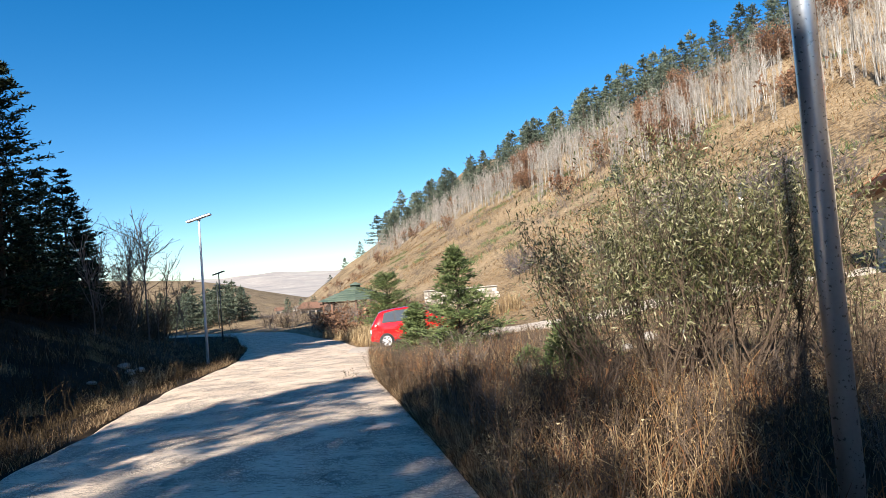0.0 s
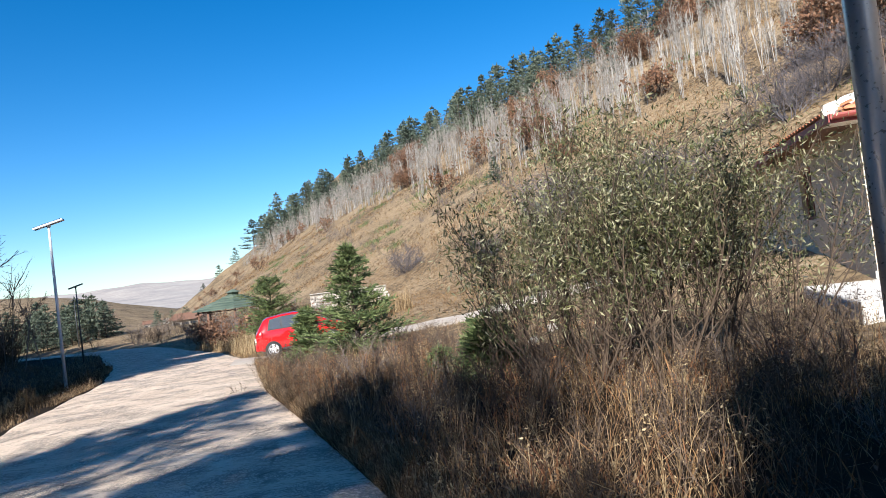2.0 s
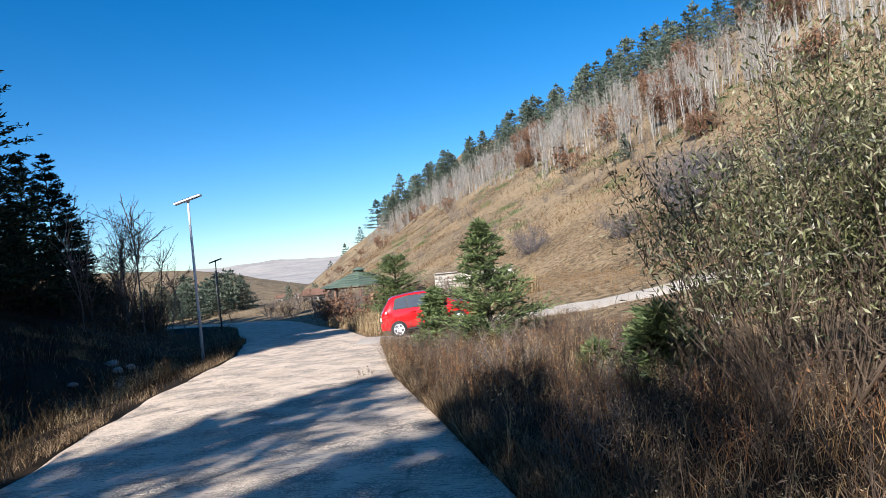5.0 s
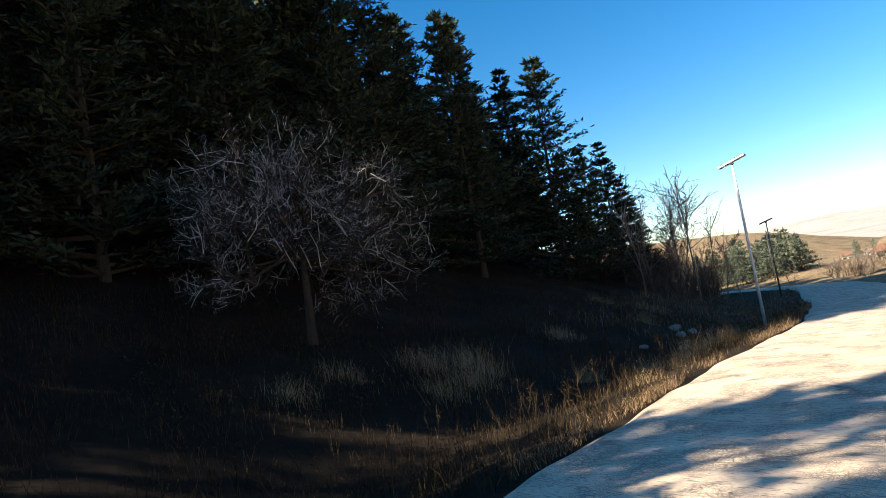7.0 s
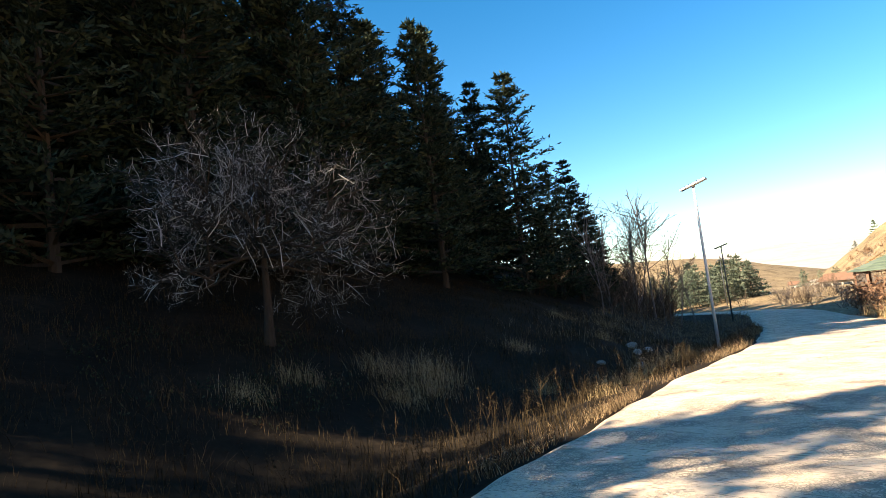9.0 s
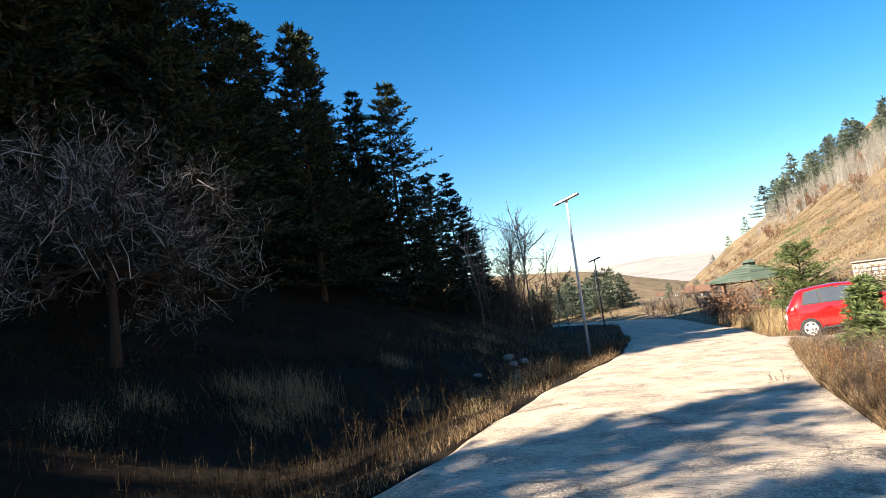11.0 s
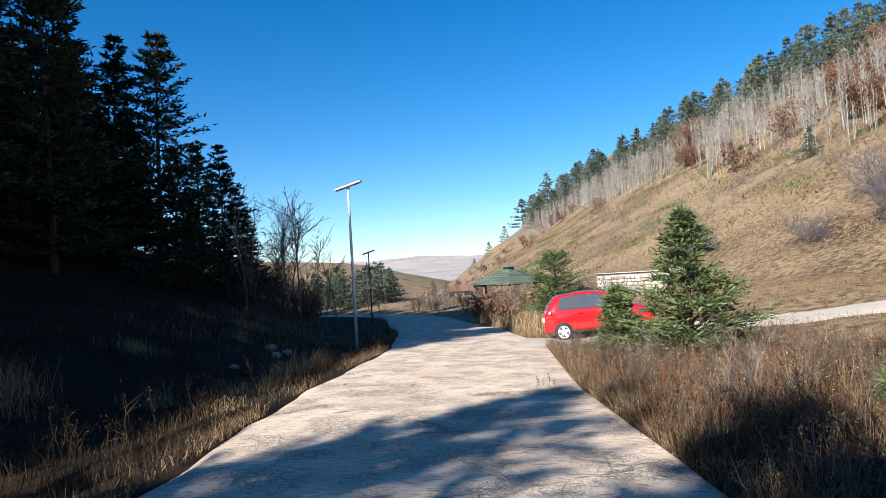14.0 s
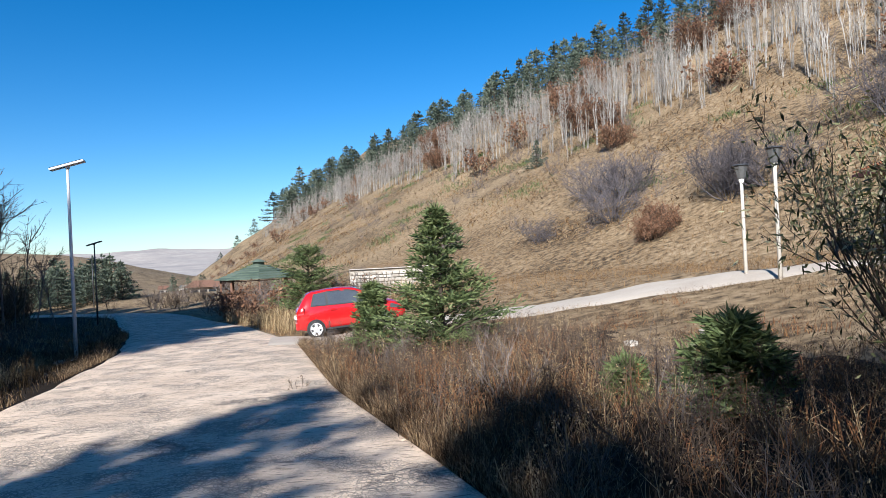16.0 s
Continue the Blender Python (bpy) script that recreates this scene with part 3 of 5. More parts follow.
# tall trees high on the bank, whose shade crosses the lower road
TALL = [(-25.8, -3.2, 25.0), (-27.2, 1.0, 25.5), (-28.6, 4.4, 26.0), (-29.6, 8.2, 25.0), (-31.2, 11.5, 26.0), (-33.0, 15.0, 26.0), (-28.6, -6.0, 26.5), (-25.2, 0.8, 22.5), (-26.0, 5.0, 22.5), (-30.6, 15.0, 23.0), (-35.5, 18.5, 27.0), (-32.0, 1.5, 28.0), (-23.6, -8.8, 23.5), (-24.6, -8.0, 24.5)]
spots += [(x, y, t - float(land(x, y))) for x, y, t in TALL]
spots += [(-20.8, 12.5, 14.5), (-21.4, 17.0, 15.0), (-20.4, 8.0, 12.5), (-20.2, 4.0, 12.0)]
REACH = 1 / math.tan(radians(SUN_EL))


def kept_height(x, y, h):
    """The wood is thinned so that the road ahead lies open to the sun: the tip's shade stays short of it."""
    sx, sy = -SUN_DIR.x / math.cos(radians(SUN_EL)) * REACH, -SUN_DIR.y / math.cos(radians(SUN_EL)) * REACH
    base = float(land(x, y))
    while h > 4:
        over = h + base - float(road_z(y + sy * h))
        tx, ty = x + sx * over, y + sy * over
        if ty < 13.0 or ty > 27.5 or tx < float(road_x(ty)) - HALF - 1.3 or (tx > -3.2 and ty < 15.2):
            return h
        h -= 0.4
    return h


spots = [(x, y, kept_height(x, y, h)) for x, y, h in spots]
for i, (x, y, h) in enumerate(spots):
    kind_ = (SPRUCES_FAR[i % 3] if (i - FIRST_BEHIND) % 3 == 0 else SPRUCES_OPEN[i % 2]) if FIRST_BEHIND <= i < FIRST_BEHIND + len(BEHIND) else None
    near_ = x > -27 and y > -1 and y < 46
    tree_at("spruce_tree", kind_ or SPRUCES[i % 4] if kind_ or near_ or i < 15 else SPRUCES_FAR[i % 3], x, y, "tall dark green spruce in a dense shaded wood", "tree", "spruces of the wood", rng.uniform(0, 6.28), h / 15.0, sz=rng.uniform(0.95, 1.05))

# pines along the crest of the hill and scattered below
rng = np.random.default_rng(12)


def hill_xy(u, v):
    return 8 + 0.9 * u - 0.43 * v, 40 + 0.43 * u + 0.9 * v


spots = [(68.6, 98.5, 9), (49.3, 31.6, 5.5), (23.0, 27.9, 3.2), (66, 262, 14), (71, 240, 16), (69, 250, 9), (74, 228, 11), (60, 272, 8), (54, 280, 7), (48, 288, 6)]
v = -95.0
while v < 262:
    spots.append((rng.uniform(64, 92), v, rng.uniform(3.8, 9.8) * np.interp(v, [0, 200], [0.95, 1.3])))
    v += rng.uniform(0.5, 2.6)
for _ in range(22):
    spots.append((rng.uniform(50, 70), rng.uniform(-40, 230), rng.uniform(3.5, 8)))
for i, (u, v, h) in enumerate(spots):
    x, y = hill_xy(u, v)
    tree_at("pine_tree", PINES[i % 5], x, y, "dark green pine on the hill", "tree", "pines on the hill", rng.uniform(0, 6.28), h / 9.0, sink=0.3)


rng = np.random.default_rng(17)
for i in range(60):
    y = rng.uniform(72, 108)
    x = -0.36 * y - rng.uniform(0, 16)
    if abs(x - float(road_x(y))) < 7.5:
        continue
    tree_at("pine_tree", PINES[i % 5], x, y, "dark green pine beside the lower road", "tree", "pines by the lower road", rng.uniform(0, 6.28), rng.uniform(3.8, 6.2) / 9.0, sink=0.2)


def birch_meshes(seed):
    r = np.random.default_rng(seed)
    w, t, tips = branching(r, 5.2, 2 + seed % 2, 0.07, 2, 0.036, kids=(16, 5), ratio=0.2, wiggle=0.035, upward=0.9, sides=4, fork=(0.3, 0.98))
    return [("trunk", mesh_of("trunk", w, M_BIRCH)), ("branchwork", mesh_of("branchwork", t, M_TWIG))]


def far_birch(seed):
    r = np.random.default_rng(seed)
    s = Soup()
    for _ in range(3):
        a = r.normal(0, 0.5, 3) * (1, 1, 0)
        q = a + np.array([r.normal(0, 0.25), r.normal(0, 0.25), r.uniform(4.2, 7)])
        s.spike(a, q, 0.06)
        for _ in range(16):
            f = r.uniform(0.35, 0.97)
            p = a + (q - a) * f
            s.spike(p, p + np.array([r.normal(0, 0.5), r.normal(0, 0.5), r.uniform(0.3, 1.2)]), 0.022)
    return s


BIRCH_FAR = [far_birch(70 + i) for i in range(3)]
BIRCHES = variants(5, lambda i: birch_meshes(60 + i))
rng = np.random.default_rng(13)
made = []
while len(made) < 1300:
    u, v = rng.uniform(20, 84), rng.uniform(-65, 245)
    low = np.interp(v, [-65, 5, 20, 46, 100, 200, 245], [24, 23, 25, 29, 37, 50, 57]) + 2.5 * math.sin(v * 0.21) + 2 * math.sin(v * 0.47 + 1)
    if u < low or u > low + 30 or rng.random() < 0.8 * (u - low) / 30 or rng.random() < 0.3 * (1 + math.sin(v * 0.35 + u * 0.2)):
        continue
    made.append((u, v))
made.sort(key=lambda q: math.hypot(*hill_xy(*q)))
mass = Soup()
for i, (u, v) in enumerate(made):
    x, y = hill_xy(u, v)
    s_, a_ = rng.uniform(0.6, 1.1), rng.uniform(0, 6.28)
    if i < 290:
        tree_at("birch_tree", BIRCHES[i % 5], x, y, "bare slender birch with pale trunks on the hillside", "tree", "bare birches on the hill", a_, s_)
    else:
        z, c, d = float(land(x, y)) - 0.1, math.cos(a_) * s_, math.sin(a_) * s_
        src = BIRCH_FAR[i % 3]
        mass.add([(x + p[0] * c - p[1] * d, y + p[0] * d + p[1] * c, z + p[2] * s_) for p in src.v], src.f)
tagged(new("birch_wood", mesh_of("birch_wood", mass, M_BIRCH)), "thicket of bare pale birches higher on the hill", "trees", kind="stuff")


def shrub_meshes(seed, material, leaf=None, h=2.2, many=(4, 4, 3)):
    r = np.random.default_rng(seed)
    w, t, tips = branching(r, h, 7, 0.75, 3, 0.03, kids=many, ratio=0.5, wiggle=0.16, upward=0.3, sides=3)
    out = [("trunk", mesh_of("trunk", w, material)), ("branchwork", mesh_of("branchwork", t, material))]
    if leaf:
        out.append(("foliage", mesh_of("foliage", leaves_at(tips[::2], r, 2, 0.26, 0.5, 0.55), leaf)))
    return out


DRY_SHRUBS = variants(3, lambda i: shrub_meshes(95 + i, M_STEM))
GREY_SHRUBS = variants(3, lambda i: shrub_meshes(80 + i, M_TWIG))
RUSSET_SHRUBS = variants(3, lambda i: shrub_meshes(90 + i, M_STEM, M_RUST_LEAF))
FAR_SHRUBS = variants(3, lambda i: shrub_meshes(84 + i, M_TWIG, many=(3, 3, 3)))
rng = np.random.default_rng(14)
for i in range(60):
    u, v = rng.uniform(26, 75), rng.uniform(-60, 240)
    x, y = hill_xy(u, v)
    tree_at("russet_shrub", RUSSET_SHRUBS[i % 3], x, y, "russet-leaved autumn shrub on the hillside", "shrub", "russet shrubs on the hill", rng.uniform(0, 6.28), rng.uniform(0.7, 1.7))
for i in range(200):
    u, v = rng.uniform(10, 78) if i > 120 else rng.uniform(8, 30), rng.uniform(-60, 240) if i > 120 else rng.uniform(-40, 90)
    x, y = hill_xy(u, v)
    tree_at("grey_shrub", FAR_SHRUBS[i % 3], x, y, "leafless grey shrub on the dry hillside", "shrub", "grey shrubs on the hill", rng.uniform(0, 6.28), rng.uniform(0.5, 1.3) if i > 120 else rng.uniform(0.25, 0.6))
# thickets seen low on the slope
def thicket_meshes(seed, material, leaf=None):
    r = np.random.default_rng(seed)
    w, t, tips = branching(r, 2.0, 17, 0.85, 3, 0.024, kids=(7, 6, 5), ratio=0.52, wiggle=0.2, upward=0.22, sides=3)
    out = [("trunk", mesh_of("trunk", w, material)), ("branchwork", mesh_of("branchwork", t, material))]
    if leaf:
        out.append(("foliage", mesh_of("foliage", leaves_at(tips[::2], r, 2, 0.16, 0.4, 0.5), leaf)))
    return out


THICKETS = variants(2, lambda i: thicket_meshes(300 + i, M_THICKET))
THICKET_RUST = thicket_meshes(310, M_STEM, M_RUST_LEAF)
for i, (x, y, s_) in enumerate([(13.6, 45.0, 1.35), (15.8, 48.5, 1.5), (15.2, 52.5, 1.3), (17.6, 38.2, 1.45), (19.2, 37.4, 1.35), (18.6, 40.0, 1.2), (9.7, 48.6, 0.8), (26.4, 37.2, 1.5), (29.2, 37.2, 1.6), (31.0, 35.0, 1.6), (4.3, 60.0, 1.1), (34.5, 30.0, 1.7)]):
    tree_at("bare_thicket", THICKETS[i % 2], x, y, "dense leafless grey-violet thicket on the dry slope", "shrub", "bare thickets on the slope", i * 1.3, s_)
for i, (x, y, s_) in enumerate([(12.9, 37.6, 0.6), (13.8, 38.6, 0.7), (33.9, 41.5, 1.9), (36.5, 39.0, 1.8), (22.8, 71.5, 1.5), (23.9, 82.0, 1.6), (35.6, 107.5, 1.9), (31.0, 98.0, 1.6), (20.5, 62.0, 1.0)]):
    tree_at("russet_thicket", THICKET_RUST, x, y, "russet-leaved thicket of scrub oak on the slope", "shrub", "russet thickets on the slope", i * 2.1, s_)
for i in range(16):
    x, y = hill_xy(rng.uniform(34, 66), rng.uniform(-35, 120))
    tree_at("russet_thicket", THICKET_RUST, x, y, "russet-leaved thicket of scrub oak among the birches", "shrub", "russet thickets on the slope", i * 1.7, rng.uniform(1.2, 2.2))
for i in range(34):
    y = rng.uniform(30, 52)
    x = float(road_x(y)) + HALF + rng.uniform(0.8, 6)
    tree_at("roadside_shrub", (GREY_SHRUBS + RUSSET_SHRUBS)[i % 5], x, y, "brown dried shrub beside the lower road", "shrub", "dried shrubs by the road", rng.uniform(0, 6.28), rng.uniform(0.35, 0.75))
for i in range(60):
    y = rng.uniform(60, 84)
    x = rng.uniform(-30, -11)
    if x - float(road_x(y)) < HALF + 1.5:
        continue
    tree_at("roadside_shrub", (GREY_SHRUBS + DRY_SHRUBS)[i % 6], x, y, "brown dried shrub beyond the bend of the road", "shrub", "dried shrubs by the road", rng.uniform(0, 6.28), rng.uniform(0.4, 0.9))
# scrub takes the darker stem shrubs, putting the wood's shade into its colour
for i in range(60):
    y = rng.uniform(36, 66)
    x = float(np.interp(y, [36, 66], [-19, -31])) - rng.uniform(0, 9)
    tree_at("wood_edge_shrub", DRY_SHRUBS[i % 3], x, y, "leafless scrub at the edge of the wood", "shrub", "scrub by the wood", rng.uniform(0, 6.28), rng.uniform(0.6, 1.5))

# young spruces by the car
def young(x, y, h, spread, seed, label, power=0.72, needle=M_NEEDLE_YOUNG):
    parts_ = conifer_meshes(seed, needle, h=h, spread=spread, whorls=int(9 + 4.5 * h), per=8, along=9, tuft=16, bare=0.03, length=0.16, width=0.027, power=power, droop=0.3, gap=0.33)
    return tree_at("young_spruce", parts_, x, y, label, "tree", "", 0.0, sink=0.03)


young(-0.05, 17.7, 3.0, 1.5, 101, "young green spruce among dry weeds beside the car", 0.95)
young(-1.4, 19.3, 1.55, 0.6, 102, "small green spruce shrub in front of the red car")
young(-4.1, 32.8, 2.9, 1.6, 103, "round dark green pine behind the red car", 0.3)
young(1.85, 10.6, 0.9, 0.5, 104, "small green pine in the shaded weeds", 0.6)
young(1.3, 11.7, 0.45, 0.18, 105, "pine seedling in the shaded weeds", 0.6)

# lichened bare tree on the bank, its sun-struck twigs painted pale
def bare_tree(x, y, seed, label):
    """A low wide crown of crooked limbs on a short trunk."""
    r = np.random.default_rng(seed)
    ob = root("bare_tree", label, "tree", pose(x, y, float(land(x, y))))
    bole = Soup()
    bole.tube([(0, 0, -0.2), (0.05, 0, 0.5), (0.0, 0.06, 1.15), (0.05, 0.05, 2.7)], [0.16, 0.12, 0.1, 0.07], 9)
    part("trunk", bole, M_BARK, ob)
    limbs, twigs = Soup(), Soup()
    for stems, lean, length, lift in ((8, 0.4, 2.9, 2.5), (10, 1.0, 3.0, 2.4), (10, 2.3, 3.0, 2.3), (7, 5.0, 2.7, 2.3)):
        w, t, tips = branching(r, length, stems, lean, 4, 0.05, kids=(6, 6, 5, 4), ratio=0.47, wiggle=0.31, upward=0.08, sides=5, fork=(0.35, 1.0))
        for src, dst in ((w, limbs), (t, twigs)):
            dst.add([(p[0], p[1], p[2] + lift) for p in src.v], src.f)
    part("crown_wood", limbs, M_BARK, ob)["kind"] = "stuff"
    part("branchwork", twigs, M_SUNLIT_LICHEN, ob)["kind"] = "stuff"
    return ob


bare_tree(-15.5, 11.4, 123, "spreading leafless tree with lichened branches and twigs painted sun-bright")
for i, (x, y, h) in enumerate([(-24.3, 48.3, 6.6), (-26.2, 49.5, 4.8), (-25.6, 53.0, 4.2), (-27.5, 52.0, 5.2), (-23.0, 47.0, 2.6), (-28.4, 47.5, 4.4), (-23.6, 50.5, 3.8), (-29.5, 55.0, 4.4), (-25.2, 57.0, 3.6), (-22.6, 39.5, 3.4), (-21.0, 36.0, 3.2)]):
    r = np.random.default_rng(130 + i)
    w, t, tips = branching(r, h * 1.6, 1 + i % 2, 0.08, 3, 0.009 * h + 0.015, kids=(20, 6, 4), ratio=0.3, wiggle=0.07, upward=0.18, sides=5, fork=(0.3, 0.97))
    ob = root("slender_tree", "slender leafless tree at the edge of the wood", "tree", pose(x, y, float(land(x, y))), "leafless trees by the wood")
    part("trunk", w, M_TWIG, ob)
    # darker stem colour puts the wood's shade into the branches
    part("branchwork", t, M_STEM, ob)["kind"] = "stuff"

# willow by the roadside: arching stems from several stools, leafy above and bare below
r = np.random.default_rng(121)
willow = root("willow_bush", "bushy willow with narrow olive leaves and many brown stems", "shrub", pose(3.0, 8.1, float(land(3.0, 8.1))))
W, T, tips = Soup(), Soup(), []
STOOLS = [(-0.7, -0.1, 1.95, 1.1, 16), (-0.25, 0.25, 2.5, 0.5, 14), (0.3, -0.1, 2.25, 0.55, 14), (0.9, 0.15, 2.2, 0.5, 14), (1.75, 0.1, 1.95, 0.55, 13), (0.0, 1.1, 1.8, 0.6, 11)]
for ox, oy, long_, lean_, many_ in STOOLS:
    w, t, tp = branching(r, long_, many_, lean_, 2, 0.012, kids=(8, 6), ratio=0.42, wiggle=0.075, upward=0.5, sides=4, fork=(0.25, 0.99))
    for src, dst in ((w, W), (t, T)):
        dst.add([(a + ox, b_ + oy, c) for a, b_, c in src.v], src.f)
    tips += [(p + np.array([ox, oy, 0]), d) for p, d in tp]
part("trunk", W, M_STEM, willow)["kind"] = "stuff"
part("branchwork", T, M_STEM, willow)["kind"] = "stuff"
tips = [q for q in tips if q[0][2] > 0.85 + 0.9 * r.random() and (q[0][0] < 1.2 or r.random() < 0.6)]
part("foliage", leaves_at(tips, r, 18, 0.064, 0.42, 0.23), M_WILLOW, willow)["kind"] = "stuff"

# ---- grass ----
rng = np.random.default_rng(31)


def field(n, x0, x1, y0, y1, keep):
    x, y = rng.uniform(x0, x1, n), rng.uniform(y0, y1, n)
    k = keep(x, y)
    return x[k], y[k]


def clumped(x, y):
    return (np.sin(x * 1.9 + 0.8 * np.sin(y * 1.3)) + np.sin(y * 2.3 + x * 0.7) + rng.normal(0, 0.7, len(x))) > -0.6


def off_road(x, y, side):
    d = x - road_x(y)
    return (d > HALF + 0.1) if side > 0 else (d < -HALF - 0.1)


P_ = np.array(TRACK)


def off_track(x, y):
    """Clear of the gravel track, the car's place and the terrace."""
    ty = np.interp(x, P_[:, 0], P_[:, 1])
    return (np.abs(y - ty) > 1.55) | (x < -5) | (x > 15)


def short(x, y):
    """Grass grows in patches, and stays short on the open ground before the track."""
    patch = 0.75 + 0.4 * np.sin(x * 1.7 + 0.9 * np.sin(y * 0.8)) * np.sin(y * 1.2 + 0.6 * x) + 0.25 * np.sin(x * 4.1 + y * 3.3)
    return np.clip(patch, 0.3, 1.4) * np.where((x > 1.5) & (y > 11.5), 0.5, 1.0)


def scatter(soups, x, y, rng, lo, hi):
    """Copies of small plants at x, y, gathered as one Soup."""
    out = Soup()
    for i in range(len(x)):
        src = soups[i % len(soups)]
        a, s_ = rng.uniform(0, 6.283), rng.uniform(lo, hi)
        c, d = math.cos(a) * s_, math.sin(a) * s_
        z = float(land(x[i], y[i])) - 0.02
        out.add([(x[i] + p[0] * c - p[1] * d, y[i] + p[0] * d + p[1] * c, z + p[2] * s_) for p in src.v], src.f)
    return out


def weed(seed, umbel):
    """A dead stalk with side twigs and a seed head."""
    r = np.random.default_rng(seed)
    w, t, tips = branching(r, 0.75, 2, 0.25, 1, 0.0045, kids=9, ratio=0.3, wiggle=0.1, upward=0.5, sides=3, fork=(0.4, 0.98))
    for src in (t,):
        w.add(src.v, src.f)
    P, Dn = [], []
    for p, d in tips:
        for _ in range(5 if umbel else 3):
            P.append(p + r.normal(0, 0.018, 3)), Dn.append(r.normal(0, 1, 3) * (1, 1, 0.3) if umbel else d + r.normal(0, 0.4, 3))
    w.quads(sprays(np.array(P), np.array(Dn), 0.028, 0.011, r))
    return w


right_ = lambda x, y: off_road(x, y, 1) & off_track(x, y)
x, y = field(95000, -4.5, 9, 1.5, 23, lambda x, y: right_(x, y) & clumped(x, y))
stuff("dry_grass", blades(x, y, rng, 0.32 * short(x, y), 0.0042, 0.8), M_BLADE, "dry brown grass matted on the verge", "grass")
x, y = field(9000, -4.5, 8, 2.5, 23, lambda x, y: right_(x, y) & (np.sin(x * 1.3 - y * 0.9) + np.sin(y * 1.1 + 1) > 0.4))
stuff("straw_grass", blades(x, y, rng, 0.48 * short(x, y), 0.003, 0.6), M_GOLD, "tall straw-coloured grass standing in clumps", "grass")
x, y = field(16000, -4.5, 6, 2.5, 23, lambda x, y: right_(x, y) & (np.sin(x * 2.1 + y) + np.sin(y * 1.7) > 0.2))
stuff("russet_weeds", blades(x, y, rng, 0.42 * short(x, y), 0.008, 0.5), M_RUSSET, "brown and russet dead weeds on the verge", "weeds")
WEEDS = [weed(200 + i, i % 3 == 0) for i in range(7)]
x, y = field(1800, -4.0, 7, 2.6, 21, lambda x, y: right_(x, y) & ((x < 2.5) | (y < 11.5)))
s = scatter(WEEDS, x, y, rng, 0.45, 1.05)
tagged(new("weed_stalks", mesh_of("weed_stalks", s, M_STEM)), "dead brown weed stalks with seed heads", "weeds", kind="stuff")
x, y = field(700, -4.0, 6, 2.6, 20, lambda x, y: right_(x, y) & ((x < 2.5) | (y < 11.5)))
s = scatter(WEEDS, x, y, rng, 0.4, 0.9)
tagged(new("pale_weed_stalks", mesh_of("pale_weed_stalks", s, M_STRAW)), "bleached pale weed stalks with seed heads", "weeds", kind="stuff")
x, y = field(420, -2.5, 1.6, 6, 20, lambda x, y: right_(x, y) & (np.sin(x * 3 + y * 1.3) > 0.1))
s = scatter(WEEDS, x, y, rng, 0.55, 0.9)
tagged(new("rust_weed_stalks", mesh_of("rust_weed_stalks", s, M_RUSSET)), "rust-brown dock and weed stalks", "weeds", kind="stuff")

ey = rng.uniform(1.5, 24, 15000)
ex = road_x(ey) + HALF + 0.11 + np.abs(rng.normal(0, 0.28, 15000))
k = off_track(ex, ey)
stuff("verge_grass", blades(ex[k], ey[k], rng, 0.26, 0.0045, 0.45), M_BLADE, "dry grass hanging over the road edge", "grass")
ey = 1.5 + 22 * rng.uniform(0, 1, 16000) ** 1.4
ex = road_x(ey) + HALF + 0.1 + np.abs(rng.normal(0, 0.16, 16000))
k = off_track(ex, ey) & (np.sin(ey * 2.9) + np.sin(ey * 7.1 + 1) + rng.normal(0, 0.8, 16000) > -0.9)
stuff("short_verge_grass", blades(ex[k], ey[k], rng, 0.13, 0.0045, 0.7), M_BLADE, "short dry grass creeping over the kerb", "grass")
x, y = field(17000, -2.5, 8, 1.5, 7.2, lambda x, y: right_(x, y) & (np.sin(x * 2.6 + y * 1.1) + np.sin(y * 3.1 - x) + rng.normal(0, 0.8, len(x)) > 0.1))
stuff("golden_grass", blades(x, y, rng, 0.34 * short(x, y), 0.0045, 0.6), M_GOLD, "golden-brown dead grass in the near verge", "grass")
for i in range(46):
    y_ = rng.uniform(4.5, 20)
    x_ = float(road_x(y_)) + HALF + rng.uniform(0.5, 4.2)
    if abs(x_ - 2.24) < 0.5 and y_ < 5:
        continue
    tree_at("verge_shrub", (GREY_SHRUBS + DRY_SHRUBS)[i % 6], x_, y_, "small dead brown shrub in the verge weeds", "shrub", "small shrubs of the verge", rng.uniform(0, 6.28), rng.uniform(0.16, 0.34), sink=0.02)
left_ = lambda x, y: off_road(x, y, -1)
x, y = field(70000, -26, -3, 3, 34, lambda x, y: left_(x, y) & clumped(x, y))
stuff("bank_grass", blades(x, y, rng, 0.3, 0.006), M_SHADED_BLADE, "dead grass on the bank, coloured dark as in shade", "grass")
x, y = field(30000, -32, -7, 22, 64, lambda x, y: left_(x, y) & (x > road_x(y) - HALF - 9) & clumped(x, y))
stuff("ditch_grass", blades(x, y, rng, 0.42, 0.008, 0.5), M_BLADE, "dead brown grass in the ditch of the lower road", "grass")
